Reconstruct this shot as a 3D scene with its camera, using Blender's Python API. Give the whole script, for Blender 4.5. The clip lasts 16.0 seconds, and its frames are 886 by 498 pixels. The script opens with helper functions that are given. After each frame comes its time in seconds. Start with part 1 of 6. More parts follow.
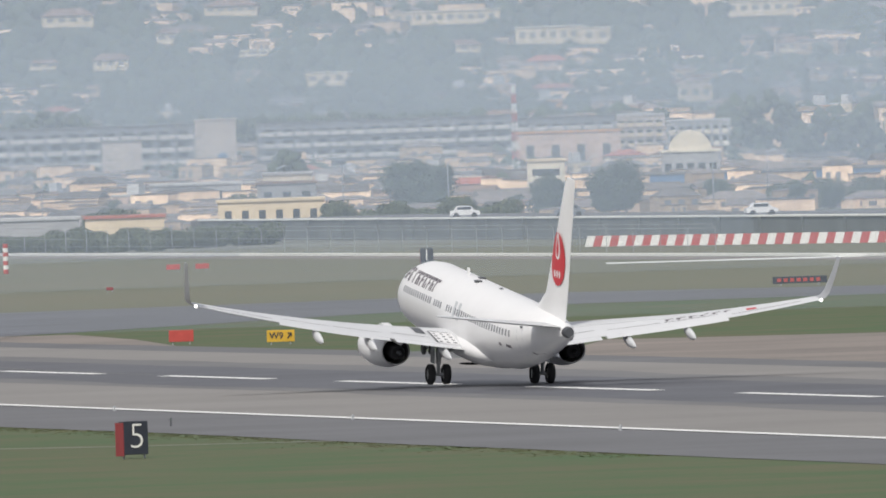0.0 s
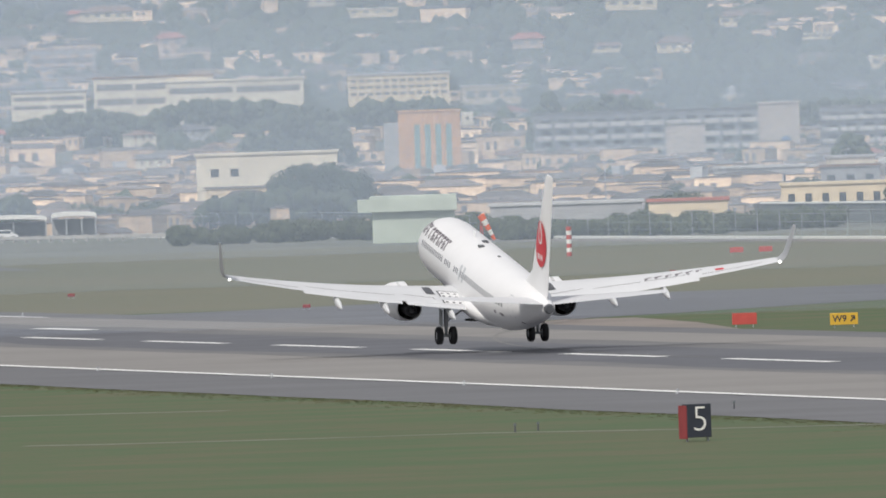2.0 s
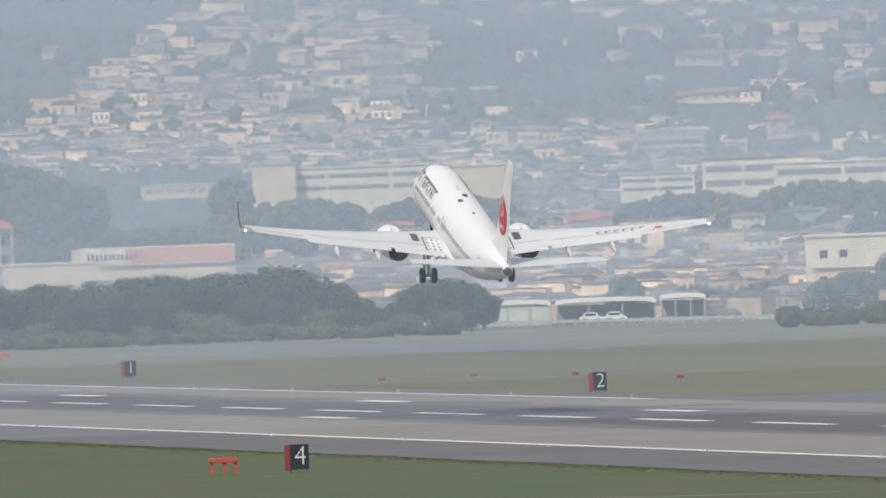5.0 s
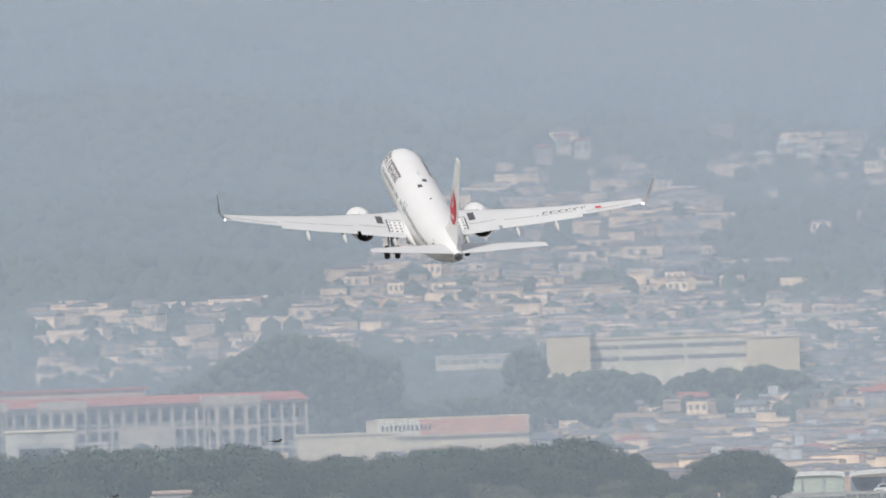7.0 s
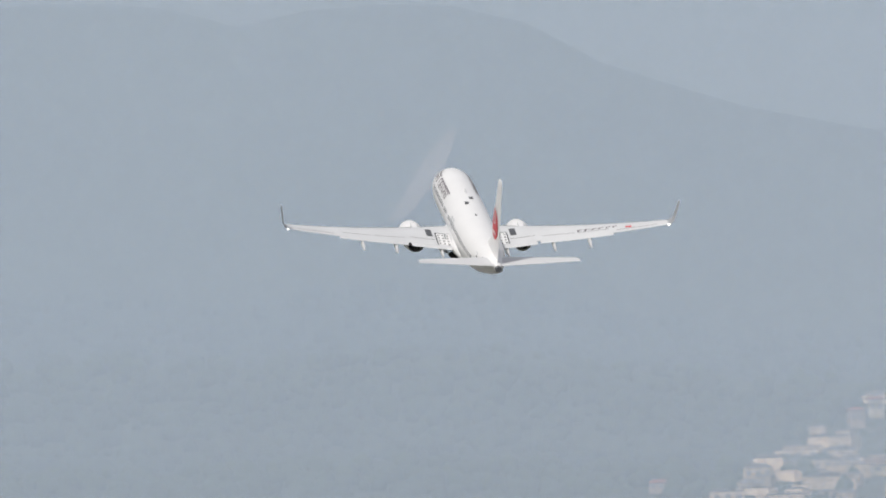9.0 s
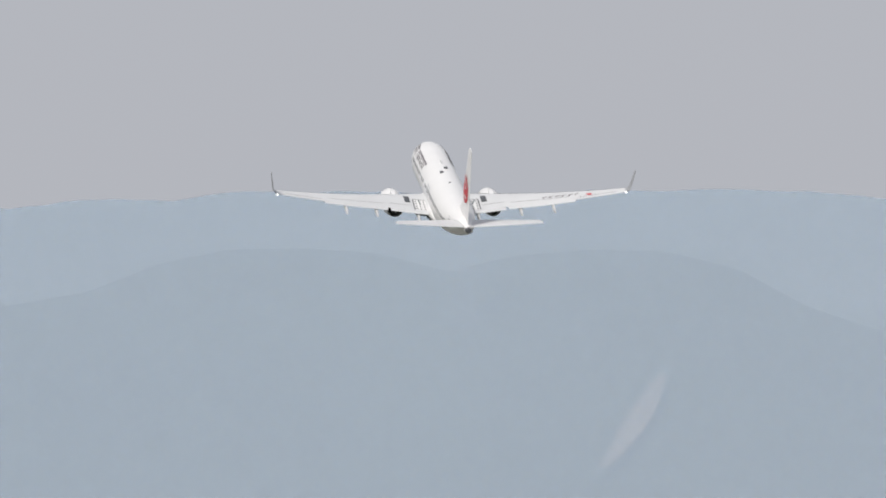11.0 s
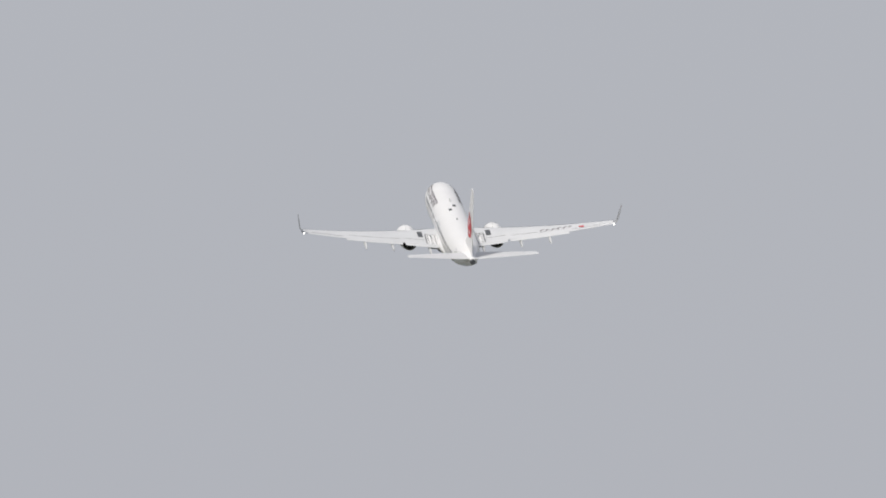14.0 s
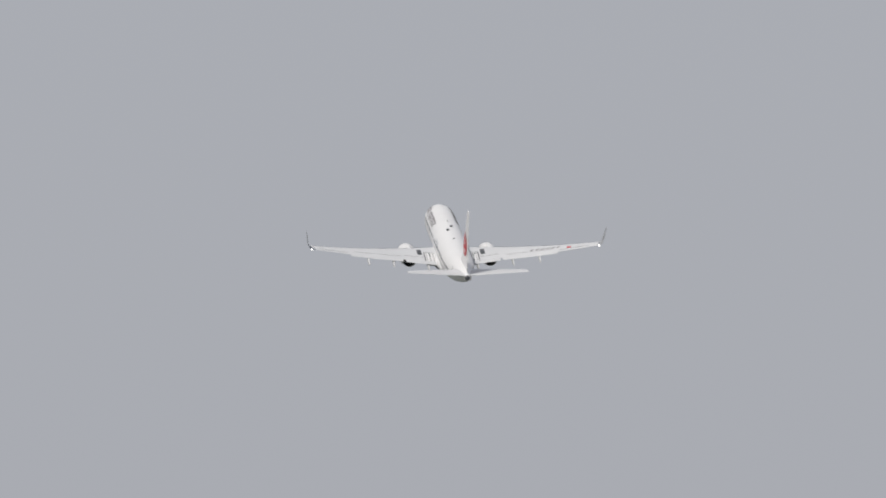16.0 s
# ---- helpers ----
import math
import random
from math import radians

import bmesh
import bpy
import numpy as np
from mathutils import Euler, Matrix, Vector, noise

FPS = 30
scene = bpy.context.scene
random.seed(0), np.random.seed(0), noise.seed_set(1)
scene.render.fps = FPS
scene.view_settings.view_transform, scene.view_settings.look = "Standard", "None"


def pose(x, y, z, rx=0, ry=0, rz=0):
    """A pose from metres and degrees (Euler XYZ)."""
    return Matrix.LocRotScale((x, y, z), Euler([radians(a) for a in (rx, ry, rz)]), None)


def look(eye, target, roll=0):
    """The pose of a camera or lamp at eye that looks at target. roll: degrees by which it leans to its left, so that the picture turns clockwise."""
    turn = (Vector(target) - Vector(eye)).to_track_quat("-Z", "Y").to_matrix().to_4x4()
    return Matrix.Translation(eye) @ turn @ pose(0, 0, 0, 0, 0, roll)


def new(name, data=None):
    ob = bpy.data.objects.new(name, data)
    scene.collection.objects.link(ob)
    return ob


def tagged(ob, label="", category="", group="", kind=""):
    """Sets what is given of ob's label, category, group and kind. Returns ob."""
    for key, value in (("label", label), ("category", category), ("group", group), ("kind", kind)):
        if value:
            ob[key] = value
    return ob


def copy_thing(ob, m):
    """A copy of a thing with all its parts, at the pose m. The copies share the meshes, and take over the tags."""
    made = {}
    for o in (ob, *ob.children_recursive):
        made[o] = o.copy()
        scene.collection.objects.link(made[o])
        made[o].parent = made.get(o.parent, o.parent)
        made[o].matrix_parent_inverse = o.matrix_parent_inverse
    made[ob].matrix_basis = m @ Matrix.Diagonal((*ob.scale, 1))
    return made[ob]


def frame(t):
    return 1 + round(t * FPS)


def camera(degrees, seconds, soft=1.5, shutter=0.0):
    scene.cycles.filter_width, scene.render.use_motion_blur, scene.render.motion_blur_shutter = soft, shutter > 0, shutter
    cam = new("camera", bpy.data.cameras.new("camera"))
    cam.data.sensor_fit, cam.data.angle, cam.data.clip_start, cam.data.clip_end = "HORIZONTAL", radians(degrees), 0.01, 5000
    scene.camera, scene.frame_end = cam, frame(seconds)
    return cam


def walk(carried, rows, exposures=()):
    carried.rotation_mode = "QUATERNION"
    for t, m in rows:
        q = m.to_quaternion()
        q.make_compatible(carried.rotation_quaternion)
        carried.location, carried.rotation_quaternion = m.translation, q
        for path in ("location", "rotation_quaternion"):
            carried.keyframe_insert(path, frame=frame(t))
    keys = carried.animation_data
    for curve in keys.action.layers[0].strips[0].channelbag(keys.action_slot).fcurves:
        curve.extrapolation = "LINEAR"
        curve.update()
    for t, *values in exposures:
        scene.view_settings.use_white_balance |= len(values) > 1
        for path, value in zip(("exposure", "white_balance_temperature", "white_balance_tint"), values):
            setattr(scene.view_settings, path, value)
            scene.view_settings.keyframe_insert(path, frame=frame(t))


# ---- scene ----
import itertools

# ---- camera: stands on a terrace beside the airfield and pans after the airliner ----
EYE = Vector((0.0, 0.0, 15.2))
cam = camera(2.441, 16.0, soft=1.8)
# seconds, bearing, elevation, lean (degrees)
PAN = [
    (0, 0.0000, -0.3986, -1.936),
    (0.5, -0.4593, -0.3871, -1.917),
    (1, -0.8659, -0.3951, -1.907),
    (1.5, -1.2438, -0.3927, -1.866),
    (2, -1.5529, -0.3941, -1.904),
    (2.5, -1.9231, -0.3959, -1.916),
    (3, -2.1748, -0.3825, -1.953),
    (3.5, -2.5368, -0.3046, -1.977),
    (4, -2.8365, -0.2412, -1.932),
    (4.2, -2.9147, -0.2266, -1.979),
    (6.3, -3.7637, 0.1849, -1.960),
    (6.5, -3.8492, 0.2337, -1.966),
    (7, -4.0159, 0.3866, -1.989),
    (7.5, -4.1460, 0.5325, -1.946),
    (8, -4.4882, 0.7615, -1.930),
    (8.3, -4.6092, 0.9283, -1.950),
    (8.5, -4.6824, 0.9958, -1.941),
    (9, -4.8515, 1.1412, -1.978),
    (9.5, -4.9640, 1.2904, -1.919),
    (11.8, -5.6574, 2.1277, -1.911),
    (12, -5.7148, 2.1947, -1.937),
    (12.5, -5.8606, 2.3665, -1.937),
    (13, -5.9198, 2.5661, -1.937),
    (13.5, -6.0851, 2.7455, -1.937),
    (14, -6.1707, 2.9285, -1.937),
    (14.5, -6.2334, 3.0604, -1.937),
    (15, -6.3886, 3.2117, -1.937),
    (15.5, -6.5043, 3.4031, -1.937),
    (16, -6.5918, 3.5462, -1.937),
]


def aim(bearing, elevation, lean):
    b, e = radians(bearing), radians(elevation)
    way = Vector((math.sin(b) * math.cos(e), math.cos(b) * math.cos(e), math.sin(e)))
    return look(EYE, EYE + way * 1000, lean)


walk(cam, [(t, aim(b, e, l)) for t, b, e, l in PAN], [(0, 0.0), (4.2, 0.0), (6.3, -0.1), (9.5, -0.1), (11.8, -0.02), (12.6, 0.0), (13.5, -0.13), (14, -0.1), (14.5, -0.24), (16, -0.27)])

# ---- hazy daylight: high sun behind the camera, a little to its left, pale sky ----
SUN_EL, SUN_AZ = radians(45), radians(204)
world = bpy.data.worlds.new("hazy_sky")
scene.world = world
world.use_nodes = True
wn = world.node_tree.nodes
wl = world.node_tree.links
wn.clear()
sky = wn.new("ShaderNodeTexSky")
sky.sky_type = "NISHITA"
sky.sun_disc = False
sky.sun_elevation, sky.sun_rotation = SUN_EL, SUN_AZ
sky.air_density, sky.dust_density, sky.ozone_density = 1.0, 4.0, 1.0
veil = wn.new("ShaderNodeMix")
veil.data_type = "RGBA"
veil.inputs["Factor"].default_value = 0.9
veil.inputs["B"].default_value = (0.51, 0.525, 0.575, 1)
dim = wn.new("ShaderNodeVectorMath")
dim.operation = "SCALE"
dim.inputs["Scale"].default_value = 0.1
bg = wn.new("ShaderNodeBackground")
wo = wn.new("ShaderNodeOutputWorld")
wl.new(sky.outputs["Color"], dim.inputs[0])
wl.new(dim.outputs["Vector"], veil.inputs["A"])
wl.new(veil.outputs["Result"], bg.inputs["Color"])
wl.new(bg.outputs["Background"], wo.inputs["Surface"])

sun = new("sun", bpy.data.lights.new("sun", "SUN"))
sun.data.energy, sun.data.angle, sun.data.color = 3.3, radians(4), (1.0, 0.95, 0.87)
sun.matrix_basis = look((-200, -400, 800), Vector((-200, -400, 800)) - Vector(
    (math.sin(SUN_AZ) * math.cos(SUN_EL), math.cos(SUN_AZ) * math.cos(SUN_EL), math.sin(SUN_EL))))

# ---- materials ----
def surface(name, col, rough=0.6, metal=0.0, vary=0.15, size=1.0, fine=8.0, bump=0.0, island=0.0, tint=None, spread=0.5):
    """A worn surface: broad stains of `size` metres, fine grain, optional relief and piece-to-piece change."""
    m = bpy.data.materials.new(name)
    m.use_nodes = True
    n, l = m.node_tree.nodes, m.node_tree.links
    b = n["Principled BSDF"]
    b.inputs["Roughness"].default_value, b.inputs["Metallic"].default_value = rough, metal
    geo = n.new("ShaderNodeNewGeometry")
    broad, grain = n.new("ShaderNodeTexNoise"), n.new("ShaderNodeTexNoise")
    broad.inputs["Scale"].default_value, broad.inputs["Detail"].default_value = 1 / size, 5
    grain.inputs["Scale"].default_value, grain.inputs["Detail"].default_value = fine / size, 3
    coord = n.new("ShaderNodeTexCoord")
    for tex in (broad, grain):
        l.new(coord.outputs["Object"], tex.inputs["Vector"])
    add = n.new("ShaderNodeMath")
    add.operation = "ADD"
    half = n.new("ShaderNodeMath")
    half.operation, half.inputs[1].default_value = "MULTIPLY", 0.5
    l.new(grain.outputs["Fac"], half.inputs[0])
    l.new(broad.outputs["Fac"], add.inputs[0])
    l.new(half.outputs[0], add.inputs[1])
    ramp = n.new("ShaderNodeMapRange")
    ramp.inputs["From Min"].default_value, ramp.inputs["From Max"].default_value = 0.75 - 0.5 * spread, 0.75 + 0.5 * spread
    l.new(add.outputs[0], ramp.inputs["Value"])
    mix = n.new("ShaderNodeMix")
    mix.data_type = "RGBA"
    c2 = tint or [c * (1 - vary) for c in col]
    mix.inputs["A"].default_value = (*[min(1, c * (1 + vary)) for c in col], 1)
    mix.inputs["B"].default_value = (*c2, 1)
    l.new(ramp.outputs["Result"], mix.inputs["Factor"])
    out = mix.outputs["Result"]
    if island:
        info = n.new("ShaderNodeObjectInfo")
        rnd = n.new("ShaderNodeMath")
        rnd.operation = "ADD"
        l.new(info.outputs["Random"], rnd.inputs[0])
        l.new(geo.outputs["Random Per Island"], rnd.inputs[1])
        frac = n.new("ShaderNodeMath")
        frac.operation = "FRACT"
        l.new(rnd.outputs[0], frac.inputs[0])
        span = n.new("ShaderNodeMapRange")
        span.inputs["To Min"].default_value, span.inputs["To Max"].default_value = 1 - island, 1 + island
        l.new(frac.outputs[0], span.inputs["Value"])
        mul = n.new("ShaderNodeVectorMath")
        mul.operation = "SCALE"
        l.new(out, mul.inputs[0])
        l.new(span.outputs["Result"], mul.inputs["Scale"])
        out = mul.outputs["Vector"]
    l.new(out, b.inputs["Base Color"])
    if bump:
        bp = n.new("ShaderNodeBump")
        bp.inputs["Strength"].default_value, bp.inputs["Distance"].default_value = 0.6, bump
        l.new(add.outputs[0], bp.inputs["Height"])
        l.new(bp.outputs["Normal"], b.inputs["Normal"])
    return m


GRASS = surface("mown_grass", (0.038, 0.074, 0.025), 0.9, vary=0.3, size=11, fine=12, tint=(0.095, 0.095, 0.047), spread=0.36)
FAR_GRASS = surface("dry_grass", (0.083, 0.098, 0.056), 0.9, vary=0.2, size=60, fine=30, tint=(0.155, 0.136, 0.085), spread=0.9)
ASPHALT = surface("runway_asphalt", (0.214, 0.205, 0.196), 0.75, vary=0.18, size=22, fine=30, spread=0.8)
SHOULDER = surface("shoulder_asphalt", (0.125, 0.127, 0.135), 0.8, vary=0.15, size=15, fine=30)
RUBBER = surface("rubbered_asphalt", (0.092, 0.095, 0.108), 0.65, vary=0.3, size=14, fine=20, spread=0.8)
WORN = surface("worn_asphalt", (0.142, 0.141, 0.144), 0.7, vary=0.25, size=18, fine=20, spread=0.8)
TAXI = surface("taxiway_asphalt", (0.115, 0.118, 0.13), 0.75, vary=0.22, size=18, fine=25)
PALE_TAXI = surface("worn_taxiway", (0.235, 0.20, 0.175), 0.8, vary=0.2, size=16, fine=25, tint=(0.12, 0.11, 0.105), spread=0.8)
WING = surface("pale_grey_wing_paint", (0.58, 0.59, 0.61), 0.4, vary=0.05, size=3, fine=10)
FADED = surface("faded_paint", (0.17, 0.167, 0.16), 0.7, vary=0.2, size=3, fine=12)
FADED_PATH = surface("worn_path", (0.20, 0.19, 0.17), 0.9, vary=0.25, size=4, fine=8, tint=(0.09, 0.10, 0.06), spread=0.7)
MARK = surface("runway_paint", (0.84, 0.84, 0.83), 0.6, vary=0.08, size=3, fine=12, tint=(0.62, 0.62, 0.61), spread=1.2)
EARTH = surface("hill_soil", (0.06, 0.075, 0.04), 0.95, vary=0.3, size=60, fine=20)
TOWN_SOIL = surface("town_ground", (0.15, 0.15, 0.13), 0.95, vary=0.3, size=30, fine=20, tint=(0.09, 0.10, 0.07))
WHITE = surface("white_aircraft_paint", (0.74, 0.74, 0.75), 0.32, vary=0.03, size=3, fine=10)
GREY = surface("grey_aircraft_paint", (0.46, 0.48, 0.50), 0.4, vary=0.06, size=3, fine=10)
SLATE = surface("dark_grey_paint", (0.07, 0.075, 0.085), 0.5, vary=0.1, size=1)
LETTER = surface("charcoal_lettering", (0.15, 0.135, 0.155), 0.5, vary=0.1, size=1)
RED = surface("red_paint", (0.50, 0.022, 0.035), 0.45, vary=0.08, size=0.8)
BARE = surface("bare_metal", (0.55, 0.55, 0.56), 0.3, 0.9, vary=0.1, size=0.8)
TYRE = surface("tyre_rubber", (0.025, 0.026, 0.028), 0.85, vary=0.2, size=0.4)
DARK = surface("dark_interior", (0.02, 0.021, 0.024), 0.8, vary=0.2, size=0.5)
CABIN = surface("cabin_window_glass", (0.25, 0.26, 0.28), 0.2, vary=0.2, size=1)
PANE = surface("window_glass", (0.05, 0.06, 0.075), 0.12, vary=0.2, size=1)
# window colour lightened to imitate haze over the town houses
HAZED_PANE = surface("curtained_window", (0.27, 0.25, 0.23), 0.3, vary=0.3, size=1)
LAMP = bpy.data.materials.new("lamp_glow")
LAMP.use_nodes = True
LAMP.node_tree.nodes["Principled BSDF"].inputs["Emission Color"].default_value = (1, 0.97, 0.9, 1)
LAMP.node_tree.nodes["Principled BSDF"].inputs["Emission Strength"].default_value = 3.0
SIGN_BLACK = surface("black_sign_board", (0.03, 0.035, 0.05), 0.5, vary=0.15, size=0.5)
SIGN_RED = surface("red_sign_board", (0.44, 0.07, 0.06), 0.5, vary=0.12, size=0.5)
BOARD_RED = surface("dull_red_board", (0.24, 0.035, 0.04), 0.6, vary=0.15, size=0.5)
SIGN_YELLOW = surface("yellow_sign_board", (0.58, 0.36, 0.04), 0.5, vary=0.1, size=0.5)
ORANGE = surface("orange_fabric", (0.75, 0.12, 0.03), 0.8, vary=0.15, size=0.5)
CLOTH = surface("white_fabric", (0.75, 0.75, 0.72), 0.8, vary=0.1, size=0.5)
STEEL = surface("galvanised_steel", (0.38, 0.40, 0.42), 0.5, 0.4, vary=0.15, size=1)
CONCRETE = surface("pale_concrete", (0.42, 0.41, 0.39), 0.85, vary=0.15, size=4, fine=10)
WALLDARK = surface("weathered_wall", (0.12, 0.135, 0.14), 0.9, vary=0.25, size=6, fine=12)
LEAF = surface("foliage", (0.042, 0.070, 0.040), 0.8, vary=0.25, size=2.5, fine=4, island=0.15)
LEAF_B = surface("pale_foliage", (0.08, 0.098, 0.055), 0.8, vary=0.25, size=2.5, fine=4, island=0.15)
BARK = surface("bark", (0.12, 0.09, 0.065), 0.9, vary=0.3, size=0.5)
WINGLET = surface("grey_winglet_paint", (0.30, 0.31, 0.33), 0.4, vary=0.08, size=1)
CAR_WHITE = surface("white_car_paint", (0.8, 0.8, 0.8), 0.25, vary=0.03, size=2)
CAR_GREY = surface("grey_car_paint", (0.2, 0.22, 0.25), 0.25, vary=0.05, size=2)
CAR_YELLOW = surface("yellow_vehicle_paint", (0.8, 0.5, 0.03), 0.35, vary=0.08, size=2)


# ---- mesh helpers ----
def part(name, bm, material, parent=None, label=""):
    me = bpy.data.meshes.new(name)
    bmesh.ops.recalc_face_normals(bm, faces=bm.faces)
    bm.to_mesh(me)
    bm.free()
    me.materials.append(material)
    ob = new(name, me)
    ob.parent = parent
    if label:
        ob["label"] = label
    return ob


def smooth(ob, angle=40):
    me = ob.data
    me.polygons.foreach_set("use_smooth", [True] * len(me.polygons))
    me.set_sharp_from_angle(angle=radians(angle))
    return ob


def again(ob, m, parent=None):
    """Another object on the same mesh."""
    c = new(ob.name.split(".")[0], ob.data)
    c.parent = parent or ob.parent
    c.matrix_basis = m
    return c


def thing(name, label, category, group="", m=None, kind=""):
    ob = new(name)
    ob.empty_display_size = 0.1
    if m is not None:
        ob.matrix_basis = m
    return tagged(ob, label, category, group, kind)


def box(bm, x0, x1, y0, y1, z0, z1, bevel=0.0, m=None):
    r = bmesh.ops.create_cube(bm, size=1)
    mat = Matrix.Translation(((x0 + x1) / 2, (y0 + y1) / 2, (z0 + z1) / 2)) @ Matrix.Diagonal((abs(x1 - x0), abs(y1 - y0), abs(z1 - z0), 1))
    if m is not None:
        mat = m @ mat
    bmesh.ops.transform(bm, matrix=mat, verts=r["verts"])
    if bevel:
        es = list({e for v in r["verts"] for e in v.link_edges})
        bmesh.ops.bevel(bm, geom=es, offset=bevel, segments=2, affect="EDGES", profile=0.5)
    return bm


def boxed(*a, **k):
    return box(bmesh.new(), *a, **k)


def tube(bm, a, b, r0, r1=None, seg=12):
    a, b = Vector(a), Vector(b)
    r = bmesh.ops.create_cone(bm, cap_ends=True, segments=seg, radius1=r0, radius2=r0 if r1 is None else r1, depth=(b - a).length)
    q = (b - a).to_track_quat("Z", "Y").to_matrix().to_4x4()
    bmesh.ops.transform(bm, matrix=Matrix.Translation((a + b) / 2) @ q, verts=r["verts"])
    return bm


def loft(rings, caps=True):
    """Skin over rings of equally many points."""
    bm = bmesh.new()
    rows = [[bm.verts.new(p) for p in ring] for ring in rings]
    k = len(rows[0])
    for a, b in zip(rows, rows[1:]):
        for i in range(k):
            bm.faces.new((a[i], a[(i + 1) % k], b[(i + 1) % k], b[i]))
    if caps:
        bm.faces.new(rows[0][::-1])
        bm.faces.new(rows[-1])
    return bm


def sheet(points, z):
    bm = bmesh.new()
    bm.faces.new([bm.verts.new((x, y, z)) for x, y in points])
    return bm


def slab(points, z0, z1):
    bm = sheet(points, z0)
    r = bmesh.ops.extrude_face_region(bm, geom=list(bm.faces))
    bmesh.ops.translate(bm, vec=(0, 0, z1 - z0), verts=[v for v in r["geom"] if isinstance(v, bmesh.types.BMVert)])
    return bm


def text_mesh(words, size, depth=0.01, weight=0.0):
    cu = bpy.data.curves.new("writing", "FONT")
    cu.body, cu.size, cu.extrude, cu.offset, cu.align_x, cu.align_y = words, size, depth, weight, "CENTER", "CENTER"
    tmp = new("writing", cu)
    me = bpy.data.meshes.new_from_object(tmp.evaluated_get(bpy.context.evaluated_depsgraph_get()))
    bpy.data.objects.remove(tmp)
    bpy.data.curves.remove(cu)
    return me


# ---- plan: the runway runs away from the camera, turned to its left ----
HEADING = radians(12.03)
ALONG = Vector((-math.sin(HEADING), math.cos(HEADING), 0))
ACROSS = Vector((math.cos(HEADING), math.sin(HEADING), 0))
START = Vector((14.97, 1055.44, 0))


def rw(s, off, z=0.0):
    """A place s metres along the centre line and off metres to its far side."""
    return START + ALONG * s + ACROSS * off + Vector((0, 0, z))


def rwm(s, off, z=0.0):
    """The pose there, with x across and y along the runway."""
    return Matrix.Translation(rw(s, off, z)) @ Matrix.Rotation(HEADING, 4, "Z")


def polar(bearing, distance, z=0.0):
    b = radians(bearing)
    return Vector((distance * math.sin(b), distance * math.cos(b), z))


def facing(bearing, distance, z=0.0, turn=0.0):
    """The pose there, with -y towards the camera's terrace."""
    return Matrix.Translation(polar(bearing, distance, z)) @ Matrix.Rotation(radians(turn - bearing), 4, "Z")


PROFILE = [(0, 0), (2290, 0), (2700, 0.1), (3400, 0.4), (3650, 1.2), (3800, 3.6), (4000, 11), (4150, 21), (4300, 36), (4450, 58), (4600, 95), (4720, 150)]
CREST = [(-30, 1.1), (-9, 1.55), (-7.5, 1.68), (-6.58, 1.731), (-6.42, 1.75), (-6.19, 1.83), (-5.95, 1.87), (-5.52, 1.835), (-5.41, 1.78), (-5.3, 1.806), (-5.1, 1.832), (-4.77, 1.815), (-4.61, 1.77), (-4.46, 1.665),
         (-4.3, 1.62), (-4.15, 1.555), (-4.0, 1.51), (-3.5, 1.40), (-2.5, 1.25), (0, 1.2), (30, 1.0)]
FAR_CREST = [(-30, 1.5), (-7.6, 1.86), (-7.1, 1.925), (-6.94, 1.955), (-6.75, 1.992), (-6.6, 1.987), (-6.3, 2.004), (-6.15, 1.992), (-5.97, 2.013), (-5.55, 2.002), (-5.31, 1.968), (-5.1, 1.965), (-5.0, 1.983), (-4.7, 1.974), (-4.4, 1.96), (-3.75, 1.88), (-3, 1.8), (0, 1.7), (30, 1.5)]


def lerp(table, v):
    return float(np.interp(v, [a for a, _ in table], [b for _, b in table]))


def ridge_el(b):
    """Elevation of the farthest ridge's skyline, with its uneven tree line."""
    return lerp(FAR_CREST, b) + noise.noise((b * 6, 1.5, 0)) * 0.006 + noise.noise((b * 23, 4.5, 0)) * 0.004


def land(bearing, d):
    """Height of the ground at a bearing and distance."""
    z = lerp(PROFILE, min(d, 4720))
    if d > 3950:
        top = 15.2 + 4720 * math.tan(radians(lerp(CREST, bearing) - 0.01))
        k = min(1, (d - 3950) / 770)
        z *= 1 + (top / 150 - 1) * k ** 1.5
        p = polar(bearing, d)
        z += (noise.noise((p.x / 220, p.y / 220, 3)) * 7 + noise.noise((p.x / 60, p.y / 60, 7)) * 2.5) * min(1, k * 1.5) * max(0.12, min(1, (4720 - d) / 200))
        if d > 4720:
            z -= (d - 4720) * 0.5
    return z

